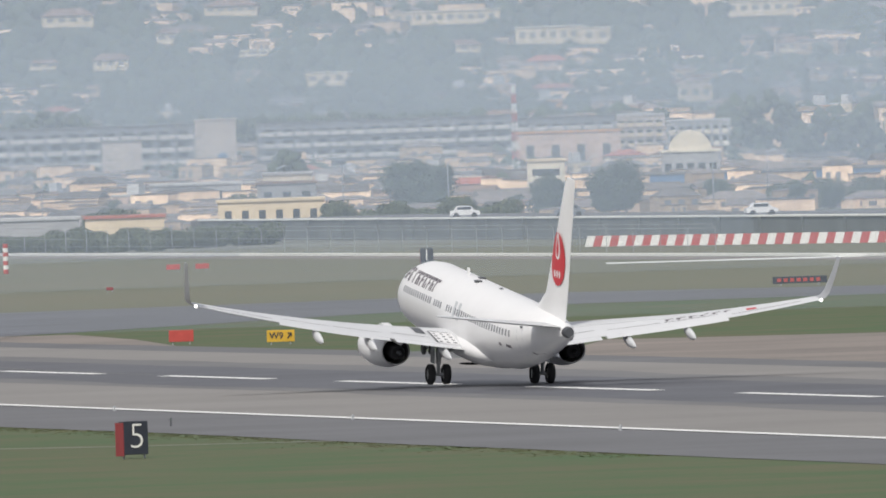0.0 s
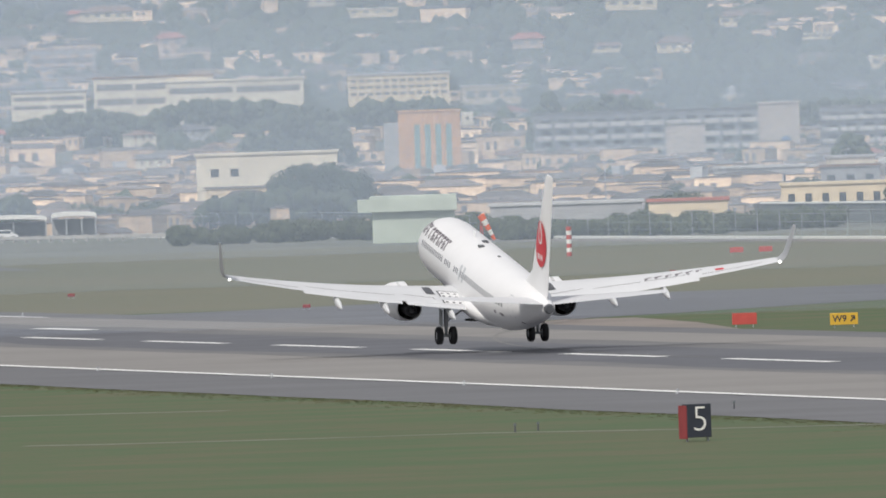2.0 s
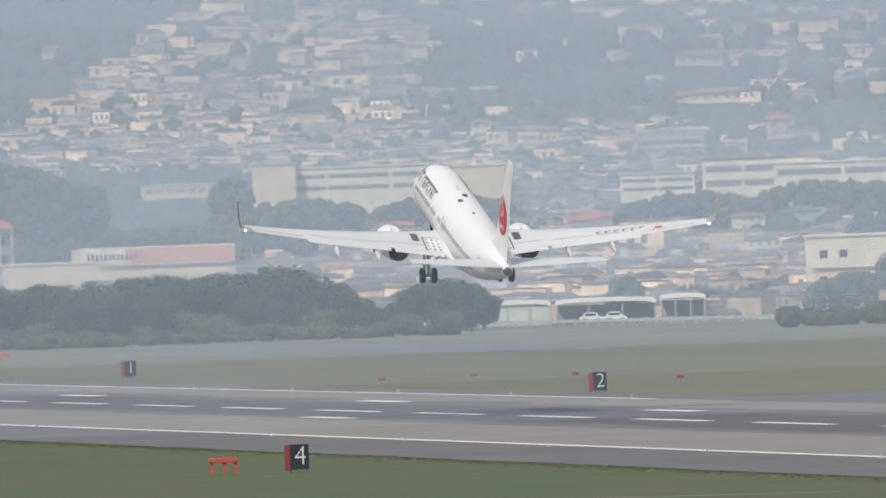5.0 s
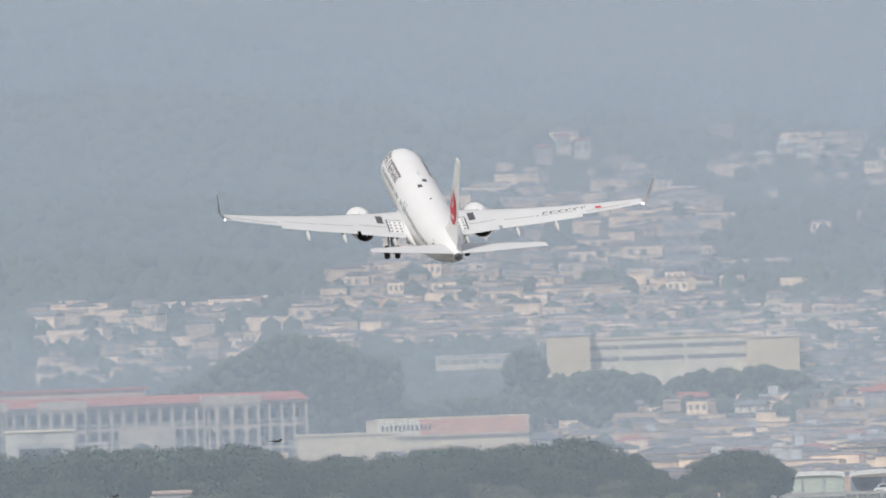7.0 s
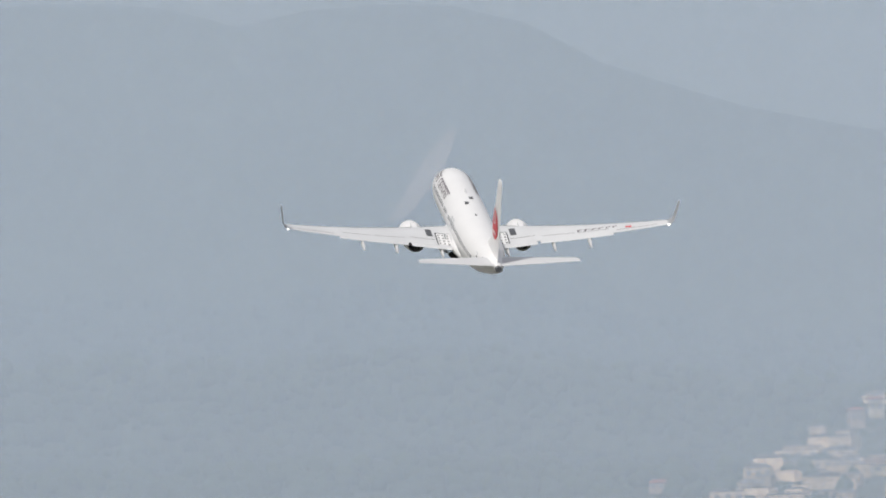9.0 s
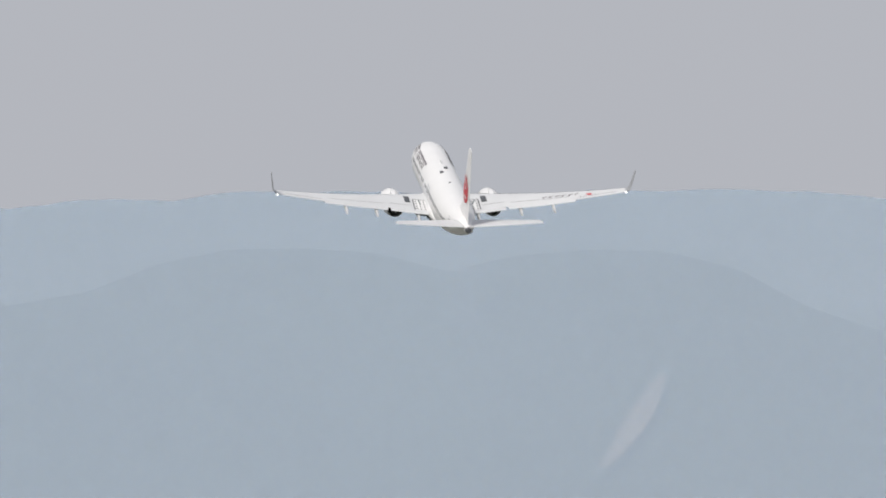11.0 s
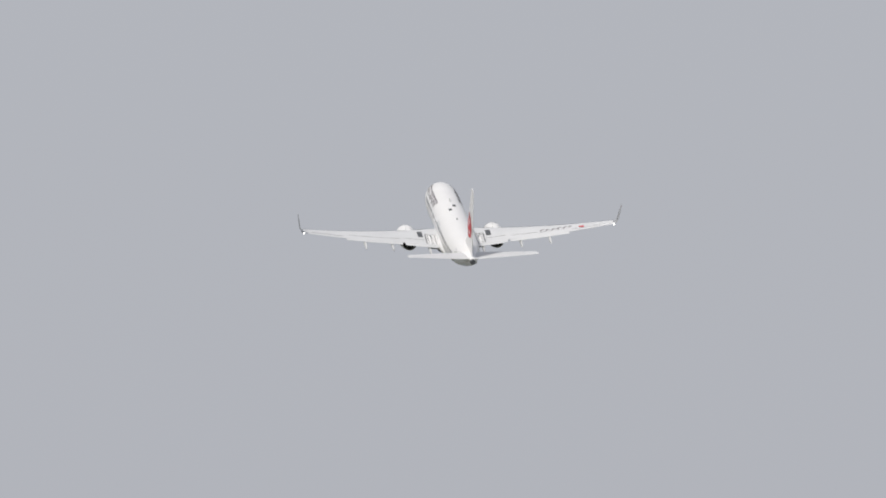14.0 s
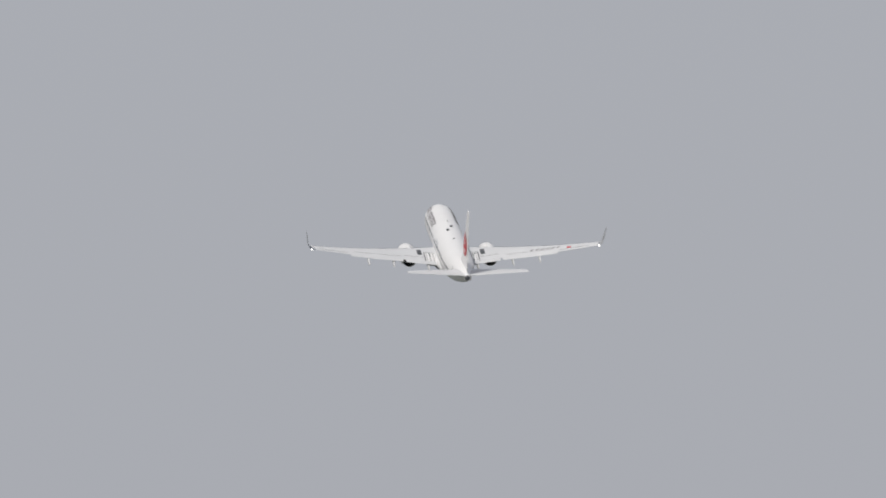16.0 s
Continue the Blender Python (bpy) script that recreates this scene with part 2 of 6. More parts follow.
# ---- ground, one sheet out to the hills ----
def build_ground():
    ds = [0, 150, 400, 800, 1200, 1600, 2000, 2200, 2290, 2400, 2500, 2600, 2700, 2800, 2900, 3000, 3100, 3250, 3400, 3600, 3800] + list(range(3900, 4701, 25)) + [4712, 4720, 4745, 4780, 4820]
    bs = [-180, -150, -120, -90, -60, -40, -30, -20, -14] + [-11 + 0.2 * i for i in range(76)] + [5, 7, 10, 14, 20, 30, 40, 60, 90, 120, 150]
    bm = bmesh.new()
    rows = []
    for d in ds[1:]:
        rows.append([bm.verts.new((*polar(b, d).xy, (land(b, d) if abs(b + 3) < 60 or d < 3900 else land(b, d) * 0.6) if d > 1 else 0)) for b in bs])
    hub = bm.verts.new((0, 0, 0))
    k = len(bs)
    for i in range(k):
        bm.faces.new((hub, rows[0][i], rows[0][(i + 1) % k]))
    for a, b in zip(rows, rows[1:]):
        for i in range(k):
            bm.faces.new((a[i], a[(i + 1) % k], b[(i + 1) % k], b[i]))
    g = part("ground", bm, GRASS)
    for m in (FAR_GRASS, TOWN_SOIL, EARTH):
        g.data.materials.append(m)
    for p in g.data.polygons:
        c = p.center
        d = c.xy.length
        p.material_index = 0 if d < 1600 else 1 if d < 2290 else 2 if d < 3950 else 3
    smooth(g, 60)
    tagged(g, "flat green airfield grass rising to wooded hills", "ground", kind="structure")


build_ground()


def build_far_ridge():
    bm = bmesh.new()
    rows = []
    for d, f in ((4800, 0.3), (4850, 0.72), (4890, 0.93), (4925, 1.0), (4945, 0.9), (4965, 0.3)):
        row = []
        for i in range(961):
            b = -26 + 0.05 * i
            row.append(bm.verts.new((*polar(b, d).xy, (15.2 + 4925 * math.tan(radians(ridge_el(b) if f > 0.9 else lerp(FAR_CREST, b)))) * f)))
        rows.append(row)
    for a, b in zip(rows, rows[1:]):
        for i in range(len(a) - 1):
            bm.faces.new((a[i], a[i + 1], b[i + 1], b[i]))
    tagged(smooth(part("far_mountain_ridge", bm, EARTH), 80), "distant wooded mountain ridge pale in haze", "mountain", kind="structure")


build_far_ridge()


# ---- haze painted on added standing sheets between the airfield, the town and the hills ----
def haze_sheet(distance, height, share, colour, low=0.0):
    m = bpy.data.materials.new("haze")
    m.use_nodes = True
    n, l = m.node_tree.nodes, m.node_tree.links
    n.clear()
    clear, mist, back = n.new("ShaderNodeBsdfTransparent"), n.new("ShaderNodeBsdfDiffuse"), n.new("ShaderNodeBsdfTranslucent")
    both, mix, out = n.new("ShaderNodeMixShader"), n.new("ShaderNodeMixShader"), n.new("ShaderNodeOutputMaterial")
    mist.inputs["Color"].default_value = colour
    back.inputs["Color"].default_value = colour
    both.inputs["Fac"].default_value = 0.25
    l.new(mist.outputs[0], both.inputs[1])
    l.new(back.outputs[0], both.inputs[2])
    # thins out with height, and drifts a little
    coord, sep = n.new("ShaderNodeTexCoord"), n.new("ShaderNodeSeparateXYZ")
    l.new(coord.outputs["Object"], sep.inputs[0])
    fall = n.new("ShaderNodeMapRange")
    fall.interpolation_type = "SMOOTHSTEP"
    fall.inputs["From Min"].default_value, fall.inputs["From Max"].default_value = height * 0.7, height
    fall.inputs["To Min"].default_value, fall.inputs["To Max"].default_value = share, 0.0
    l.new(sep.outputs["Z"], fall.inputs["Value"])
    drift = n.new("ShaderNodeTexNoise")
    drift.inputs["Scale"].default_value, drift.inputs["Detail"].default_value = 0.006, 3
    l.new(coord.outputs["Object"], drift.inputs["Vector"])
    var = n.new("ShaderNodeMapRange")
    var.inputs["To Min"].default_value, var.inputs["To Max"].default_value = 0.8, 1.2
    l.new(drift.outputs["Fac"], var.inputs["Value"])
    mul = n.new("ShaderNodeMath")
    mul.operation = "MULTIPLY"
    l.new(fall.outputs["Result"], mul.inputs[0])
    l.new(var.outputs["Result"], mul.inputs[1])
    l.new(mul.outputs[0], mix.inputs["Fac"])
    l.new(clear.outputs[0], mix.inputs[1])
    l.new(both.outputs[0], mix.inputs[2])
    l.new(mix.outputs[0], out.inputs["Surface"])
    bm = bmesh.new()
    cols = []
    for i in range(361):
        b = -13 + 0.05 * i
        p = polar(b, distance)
        # the added sheet stops at the far ridge's skyline
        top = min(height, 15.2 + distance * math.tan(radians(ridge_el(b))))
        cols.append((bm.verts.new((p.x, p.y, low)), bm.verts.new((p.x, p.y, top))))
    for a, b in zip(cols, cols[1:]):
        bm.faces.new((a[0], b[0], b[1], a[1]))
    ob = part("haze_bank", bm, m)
    tagged(ob, "added blue-grey sheet imitating summer haze over the airfield edge", "haze", kind="structure")


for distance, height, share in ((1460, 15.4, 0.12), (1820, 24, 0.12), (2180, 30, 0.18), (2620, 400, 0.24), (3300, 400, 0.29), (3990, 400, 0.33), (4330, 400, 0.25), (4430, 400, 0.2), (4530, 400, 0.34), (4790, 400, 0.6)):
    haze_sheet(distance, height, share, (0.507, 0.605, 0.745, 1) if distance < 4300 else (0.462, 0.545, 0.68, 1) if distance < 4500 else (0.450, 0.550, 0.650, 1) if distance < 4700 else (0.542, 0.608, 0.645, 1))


# ---- runway and taxiways ----
def strip(s0, s1, o0, o1, n=1):
    return [tuple(rw(s, o).xy) for s, o in ((s0, o0), (s1, o0), (s1, o1), (s0, o1))]


def grid_strip(s0, s1, o0, o1, z, wave=0.0, step=20):
    """A long strip with slightly wandering edges."""
    bm = bmesh.new()
    rows = []
    k = int((s1 - s0) / step)
    for i in range(k + 1):
        s = s0 + (s1 - s0) * i / k
        a = o0 + wave * noise.noise((s / 45, o0, 0))
        b = o1 + wave * noise.noise((s / 45, o1, 5))
        rows.append((bm.verts.new(rw(s, a, z)), bm.verts.new(rw(s, b, z))))
    for a, b in zip(rows, rows[1:]):
        bm.faces.new((a[0], b[0], b[1], a[1]))
    return bm


def build_runway():
    runway = part("runway", grid_strip(-700, 1420, -42, 31, 0.02, 0.8), SHOULDER)
    tagged(runway, "grey asphalt runway with white markings", "runway", kind="structure")
    part("asphalt_lane", grid_strip(-700, 1420, -27.9, 24.9, 0.03), ASPHALT, runway, "worn grey asphalt")
    part("worn_band", grid_strip(-700, 1420, -10, 15, 0.034, 3.0), WORN, runway, "greyish worn band around the rubber streak")
    part("rubber_band", grid_strip(-700, 1420, -7, 10, 0.04, 2.2), RUBBER, runway, "dark tyre-rubber streak")
    part("edge_line", grid_strip(-700, 1420, -28.0, -27.05, 0.05), MARK, runway, "white edge line")
    for a, b in ((540, 1420),):
        part("edge_line", grid_strip(a, b, 24.1, 24.9, 0.05), MARK, runway, "white edge line")
    first = part("centre_stripe", boxed(-0.45, 0.45, -15, 15, 0, 0.012), MARK, runway, "white centre stripe")
    first.matrix_basis = rwm(-15, 0, 0.05)
    for k in range(-12, 28):
        if k:
            again(first, rwm(50 * k - 15, 0, 0.05))
    for s, o in ((447, 10.5), (488, -8.5), (603, 13), (760, 10.5), (760, -9.5)):
        part("touchdown_bar", boxed(-0.7, 0.7, -11, 11, 0, 0.012), MARK, runway, "broad white touchdown bar").matrix_basis = rwm(s, o, 0.052)
    # lead-off curve of the fast exit
    bm = bmesh.new()
    last = None
    for i in range(16):
        s, o = 158 + i * 16, 0.8 + (i / 19) ** 2 * 62
        row = [bm.verts.new(rw(s, o + q, 0.052)) for q in (-0.12, 0.12)]
        if last:
            bm.faces.new((*last, row[1], row[0]))
        last = row
    part("lead_off_line", bm, FADED, runway, "faint curved exit line")


build_runway()


def paved(points, z, material, label):
    tagged(part("taxiway", sheet(points, z), material), label, "taxiway", kind="structure")


paved([(-95, 1575), (-40, 1440), (-30, 1454), (-6, 1526), (9, 1550), (33, 1547), (170, 1535), (170, 1580), (34, 1614), (10, 1644), (-8, 1640), (-40, 1628), (-62, 1590)], 0.016, TAXI, "dark asphalt fast-exit taxiway curving off the runway")
paved([(-25, 1385), (-34, 1438), (-31, 1452), (-26, 1450), (-21, 1405), (-17, 1350)], 0.012, PALE_TAXI, "worn brownish taxiway shoulder")
paved([(6, 1240), (30, 1125), (160, 1125), (160, 1290), (34, 1296), (10, 1312)], 0.012, PALE_TAXI, "worn brownish taxiway at the runway edge")
# concrete apron; its white stands for sun glare put into the colour
paved([(15, 1926), (34, 1914), (46, 1898), (33, 1899), (15, 1912)], 0.022, CLOTH, "concrete apron whitened by painted sun glare by the far grass")
paved([tuple(rw(s, o).xy) for s, o in ((1030, 106), (1200, 91), (2000, 84), (2000, 112), (1200, 119))], 0.014, TAXI, "dark asphalt parallel taxiway beyond the grass")


def track(points, width, z, material, label):
    bm = bmesh.new()
    last = None
    for i, (x, y) in enumerate(points):
        row = [bm.verts.new((x + q * 0.5, y + q * 4, z)) for q in (-width / 2, width / 2)]
        if last:
            bm.faces.new((*last, row[1], row[0]))
        last = row
    tagged(part("service_track", bm, material), label, "track", kind="structure")


track([(-92, 1098), (-59, 1074.5), (-50, 1066), (-40, 1061)], 0.7, 0.012, FADED_PATH, "narrow pale worn path in the grass")
track([(-46, 968), (-42, 964.7), (-32.6, 962), (-24.6, 962), (-15.5, 954), (2, 946)], 0.6, 0.012, FADED_PATH, "narrow pale worn path in the grass")



# ---- the airliner: nose to +y, origin on the ground between the main wheels ----
FUSE = [(19.6, 0.06, 0.06, 2.85), (19.35, 0.38, 0.36, 2.88), (18.9, 0.68, 0.66, 2.92), (18.1, 1.05, 1.02, 3.0), (17.0, 1.38, 1.40, 3.12), (15.6, 1.66, 1.74, 3.24),
        (14.2, 1.81, 1.92, 3.32), (12.5, 1.88, 2.0, 3.35), (6, 1.88, 2.0, 3.35), (0, 1.88, 2.0, 3.35), (-4.5, 1.88, 2.0, 3.36), (-7.2, 1.83, 1.9, 3.45), (-9.8, 1.66, 1.66, 3.68),
        (-12.4, 1.36, 1.34, 3.96), (-15.0, 0.98, 0.98, 4.28), (-16.8, 0.66, 0.68, 4.5), (-17.8, 0.44, 0.48, 4.6), (-18.3, 0.3, 0.34, 4.63)]


def fuse(y):
    ys = [-f[0] for f in FUSE]
    return [float(np.interp(-y, ys, [f[i] for f in FUSE])) for i in (1, 2, 3)]


def skin(y, angle, off, side):
    a, b, zc = fuse(y)
    return Vector((side * (a + off) * math.cos(angle), y, zc + (b + off) * math.sin(angle)))


def decal(y0, y1, z0, z1, side, lean=0.0, nz=2, off=0.014):
    """A thin patch that hugs the hull between two heights."""
    bm = bmesh.new()
    rows = []
    for i in range(nz + 1):
        z = z0 + (z1 - z0) * i / nz
        row = []
        for y in (y0, y1):
            y = y + lean * (i / nz - 0.5)
            a, b, zc = fuse(y)
            ang = math.asin(max(-0.99, min(0.99, (z - zc) / b)))
            row.append(bm.verts.new(skin(y, ang, off, side)))
        rows.append(row)
    for a, b in zip(rows, rows[1:]):
        bm.faces.new((a[0], a[1], b[1], b[0]))
    return bm


def wing_z(x):
    return 2.2 + (x - 1.88) * 0.105 + ((x - 1.88) / 15.2) ** 2 * 1.0


def wing_le(x):
    return 5.2 - (x - 1.88) * 0.524


def wing_te(x):
    return -1.6 if x < 5.8 else -1.6 - (x - 5.8) * 0.239


FOIL = [(0, 0), (0.02, 0.28), (0.08, 0.6), (0.2, 0.9), (0.4, 1.0), (0.65, 0.72), (0.88, 0.3), (1, 0.06), (1, -0.06), (0.88, -0.22), (0.65, -0.5), (0.4, -0.72), (0.2, -0.68), (0.08, -0.48), (0.02, -0.25)]


def foil(x, le, te, z, thick, flat=True):
    return [(x, le + (te - le) * u, z + v * thick) for u, v in FOIL]


def upper(x, y, lift):
    """A point on the wing's upper skin."""
    le, te = wing_le(x), wing_te(x)
    u = (le - y) / (le - te)
    v = float(np.interp(u, [f[0] for f in FOIL[:8]], [f[1] for f in FOIL[:8]]))
    return (wing_z(x) + v * wing_thick(x) + lift)


def wing_thick(x):
    return 0.5 - (x - 1.88) / 15.2 * 0.41


def mirror(bm, side):
    if side < 0:
        bmesh.ops.scale(bm, vec=(-1, 1, 1), verts=bm.verts)
    return bm


def wing_patch(x0, x1, y0, y1, lift, side, n=4, slant=0.0):
    bm = bmesh.new()
    grid = [[bm.verts.new((x0 + (x1 - x0) * i / n, y0 + (y1 - y0) * j / n + slant * i / n, upper(x0 + (x1 - x0) * i / n, y0 + (y1 - y0) * j / n + slant * i / n, lift))) for j in range(n + 1)] for i in range(n + 1)]
    for i in range(n):
        for j in range(n):
            bm.faces.new((grid[i][j], grid[i + 1][j], grid[i + 1][j + 1], grid[i][j + 1]))
    return mirror(bm, side)


GEAR = {}


def build_airliner():
    plane = thing("airliner", "white twin-engine passenger jet taking off with wheels down", "airplane")
    rings = []
    for y, a, b, zc in FUSE:
        rings.append([(a * math.cos(q), y, zc + b * math.sin(q)) for q in [2 * math.pi * i / 40 for i in range(40)]])
    hull = smooth(part("fuselage", loft(rings), WHITE, plane, "glossy white fuselage"), 50)
    # belly fairing
    fair = []
    for y, w, h in ((8.2, 0.5, 0.2), (7.2, 1.35, 0.6), (5.5, 1.85, 0.85), (2, 2.02, 0.95), (-1.5, 2.02, 0.95), (-4, 1.7, 0.8), (-6.4, 0.9, 0.4), (-7.4, 0.3, 0.15)):
        fair.append([(w * math.cos(q), y, 2.05 + h * math.sin(q)) for q in [2 * math.pi * i / 28 for i in range(28)]])
    smooth(part("belly_fairing", loft(fair), WHITE, plane), 50)
    # cabin windows and doors on both sides
    for side in (-1, 1):
        k = 0
        y = 13.6
        while y > -11.2:
            if k not in (14, 24) and not (k in (19, 20)):
                part("cabin_window", decal(y, y - 0.26, 3.68, 4.02, side), CABIN, hull)
            k += 1
            y -= 0.51
        for y0, w in ((16.2, 0.86), (-12.2, 0.78)):
            for a, b, z0, z1 in ((y0, y0 - 0.05, 2.8, 4.6), (y0 - w, y0 - w - 0.05, 2.8, 4.6), (y0, y0 - w, 4.57, 4.62)):
                part("door_seam", decal(a, b, z0, z1, side, nz=4), GREY, hull)
        for y0 in (1.3, 0.3):
            part("overwing_exit", decal(y0, y0 - 0.52, 3.45, 4.35, side), GREY, hull)
        # airline title, as plain slanted bars
        y = 15.2
        for i, w in enumerate((0.55, 0.8, 0.6, 0.62, 0.85, 0.72, 0.75, 0.62, 0.7, 0.7)):
            if i == 3:
                y -= 0.5
            part("title_bar", decal(y, y - w * 0.34, 4.28, 4.92, side, lean=0.22, nz=3), LETTER, hull, "charcoal lettering bar")
            part("title_bar", decal(y - w * 0.34, y - w * 0.86, 4.78, 4.92, side, lean=0.05, nz=2), LETTER, hull, "charcoal lettering bar")
            if i % 3 != 0:
                part("title_bar", decal(y - w * 0.34, y - w * 0.8, 4.53, 4.65, side, lean=0.04, nz=2), LETTER, hull, "charcoal lettering bar")
            if i % 2 == 0:
                part("title_bar", decal(y - w * 0.62, y - w * 0.88, 4.28, 4.55, side, lean=0.08, nz=2), LETTER, hull, "charcoal lettering bar")
            y -= w + 0.12
        part("registration_bar", decal(-9.2, -11.0, 3.05, 3.22, side), LETTER, hull, "small grey lettering bar")
        part("registration_bar", decal(-13.2, -14.1, 2.95, 3.08, side), LETTER, hull, "small grey lettering bar")
        part("hatch_mark", decal(-12.6, -13.0, 4.3, 4.42, side), SLATE, hull)
        part("hatch_mark", decal(-14.4, -14.6, 4.62, 4.74, side), SLATE, hull)
    # cockpit glass
    for side in (-1, 1):
        part("cockpit_window", decal(17.7, 17.0, 3.55, 4.05, side, lean=-0.3, nz=3), PANE, hull)
        part("cockpit_window", decal(18.25, 17.8, 3.45, 3.85, side, lean=-0.3, nz=3), PANE, hull)
    # aerials on the crown
    for x, y, w, d in ((0.28, 3.6, 0.34, 0.55), (-0.3, 1.9, 0.34, 0.55), (0.0, -2.4, 0.16, 0.3)):
        bm = bmesh.new()
        a, b, zc = fuse(y)
        box(bm, x - w / 2, x + w / 2, y - d / 2, y + d / 2, zc + b - 0.1, zc + b + 0.06, 0.02)
        part("crown_aerial", bm, SLATE, hull)
    bm = bmesh.new()
    box(bm, -0.04, 0.04, 5.4, 5.85, 5.3, 5.72, 0.02)
    part("blade_aerial", bm, WHITE, hull)
    # tail cone outlet
    bm = bmesh.new()
    tube(bm, (0, -18.2, 4.63), (0, -18.75, 4.68), 0.33, 0.24, 20)
    part("exhaust_outlet", bm, SLATE, hull, "dark auxiliary exhaust outlet")
    bm = bmesh.new()
    tube(bm, (0.42, -17.0, 4.2), (0.36, -17.9, 4.45), 0.18, 0.1, 12)
    part("tail_scoop", bm, GREY, hull)

    # wings
    for side in (-1, 1):
        xs = [1.2, 1.88, 3, 4.4, 5.8, 8, 10.5, 13, 15.3, 17.1]
        wing = smooth(part("wing", mirror(loft([foil(x, wing_le(x), wing_te(x), wing_z(x), wing_thick(x)) for x in xs]), side), WING, plane, "pale grey-white swept wing"), 35)
        # bare leading edge
        bm = bmesh.new()
        rows = []
        for x in xs[2:]:
            le, c, z, t = wing_le(x), wing_le(x) - wing_te(x), wing_z(x), wing_thick(x)
            rows.append([bm.verts.new((x, le + 0.015 - c * u, z + v * t * 1.03)) for u, v in ((0.06, 0.56), (0.015, 0.28), (0, 0), (0.015, -0.25), (0.06, -0.45))])
        for a, b in zip(rows, rows[1:]):
            for i in range(4):
                bm.faces.new((a[i], a[i + 1], b[i + 1], b[i]))
        smooth(part("slat", mirror(bm, side), BARE, wing, "bare metal leading edge"))
        # blended winglet
        ring = []
        for flat, x, le, te, z, t in ((1, 17.1, -2.78, -4.32, 4.8, 0.09), (0.5, 17.35, -3.0, -4.45, 4.92, 0.08), (0, 17.52, -3.4, -4.7, 5.25, 0.06), (0, 17.68, -4.1, -5.2, 6.1, 0.05), (0, 17.86, -4.85, -5.6, 7.2, 0.035)):
            ring.append([(x - v * t * (1 - flat), le + (te - le) * u, z + v * t * flat) for u, v in FOIL])
        smooth(part("winglet", mirror(loft(ring), side), WINGLET, plane, "tall blended grey winglet"), 50)
        # flaps, lowered a little behind the wing
        for x0, x1, name in ((2.0, 5.65, "inboard_flap"), (5.95, 12.3, "outboard_flap")):
            fr = []
            for x in (x0, (x0 + x1) / 2, x1):
                c = 1.0 if x < 5.8 else 0.85 - (x - 5.8) * 0.03
                te, z = wing_te(x), wing_z(x)
                fr.append([(x, te + 0.3 - c * u, z - 0.03 - 0.07 * u + v * 0.07) for u, v in FOIL])
            smooth(part(name, mirror(loft(fr), side), WING, plane, "lowered trailing-edge flap"), 35)
        for x, y0, l in ((10.2, -2.0, 2.6), (7.1, -0.9, 2.9), (2.95, -0.6, 2.9)):
            cn = []
            for k in range(9):
                u = k / 8
                r = 0.22 * math.sin(math.pi * min(1, u * 0.9 + 0.08)) ** 0.7
                z = wing_z(x) - 0.3 - 0.25 * u
                cn.append([(x + r * 0.75 * math.cos(q), y0 - l * u, z + r * 1.25 * math.sin(q)) for q in [2 * math.pi * i / 12 for i in range(12)]])
            smooth(part("flap_fairing", mirror(loft(cn), side), WING, plane), 60)
        # spoiler seams and aileron seam
        for x0, x1, back in ((3.4, 5.6, 1.25), (6.2, 9.0, 1.0), (9.2, 12.0, 0.95), (12.6, 16.2, 0.55)):
            bm = bmesh.new()
            n = 6
            rows = []
            for i in range(n + 1):
                x = x0 + (x1 - x0) * i / n
                y = wing_te(x) + back
                rows.append([bm.verts.new((x, y + q, upper(x, y + q, 0.012))) for q in (0, -0.06)])
            for a, b in zip(rows, rows[1:]):
                bm.faces.new((a[0], b[0], b[1], a[1]))
            part("panel_seam", mirror(bm, side), SLATE, wing)
        # dotted walkway by the hull, and black walkway marks
        part("walkway_panel", wing_patch(1.95, 3.15, 1.2, -1.4, 0.02, side), WHITE, wing, "white walkway panel with black dots")
        part("walkway_edge", wing_patch(3.15, 3.27, 1.25, -1.4, 0.021, side), SLATE, wing)
        part("walkway_edge", wing_patch(1.95, 3.2, 1.35, 1.22, 0.021, side), SLATE, wing)
        for i in range(3):
            for j in range(4):
                part("walkway_dot", wing_patch(2.1 + i * 0.4, 2.27 + i * 0.4, 0.85 - j * 0.62, 0.60 - j * 0.62, 0.026, side, n=1), SLATE, wing)
        part("walkway_mark", wing_patch(3.5, 4.05, 2.1, 0.3, 0.024, side), SLATE, wing, "black anti-slip patch")
        # engine
        nac = []
        for y, r, dz in ((7.1, 0.86, 0), (6.95, 0.95, 0), (6.3, 1.06, 0), (5.0, 1.1, 0.0), (3.6, 1.04, 0.03), (2.4, 0.9, 0.08), (1.7, 0.78, 0.1), (1.72, 0.72, 0.1), (2.6, 0.8, 0.1), (4.0, 0.82, 0.05)):
            nac.append([(4.83 + r * math.cos(q), y, 1.52 + dz + r * (0.93 if math.sin(q) < 0 else 1.0) * math.sin(q)) for q in [2 * math.pi * i / 32 for i in range(32)]])
        nacelle = smooth(part("engine_nacelle", mirror(loft(nac, caps=False), side), WHITE, plane, "white engine nacelle"), 50)
        lip = [[(4.83 + r * math.cos(q), y, 1.52 + r * math.sin(q)) for q in [2 * math.pi * i / 32 for i in range(32)]] for y, r in ((6.9, 0.965), (7.12, 0.9), (7.14, 0.85), (7.0, 0.8))]
        smooth(part("intake_lip", mirror(loft(lip, caps=False), side), BARE, nacelle, "bare metal intake lip"))
        bm = bmesh.new()
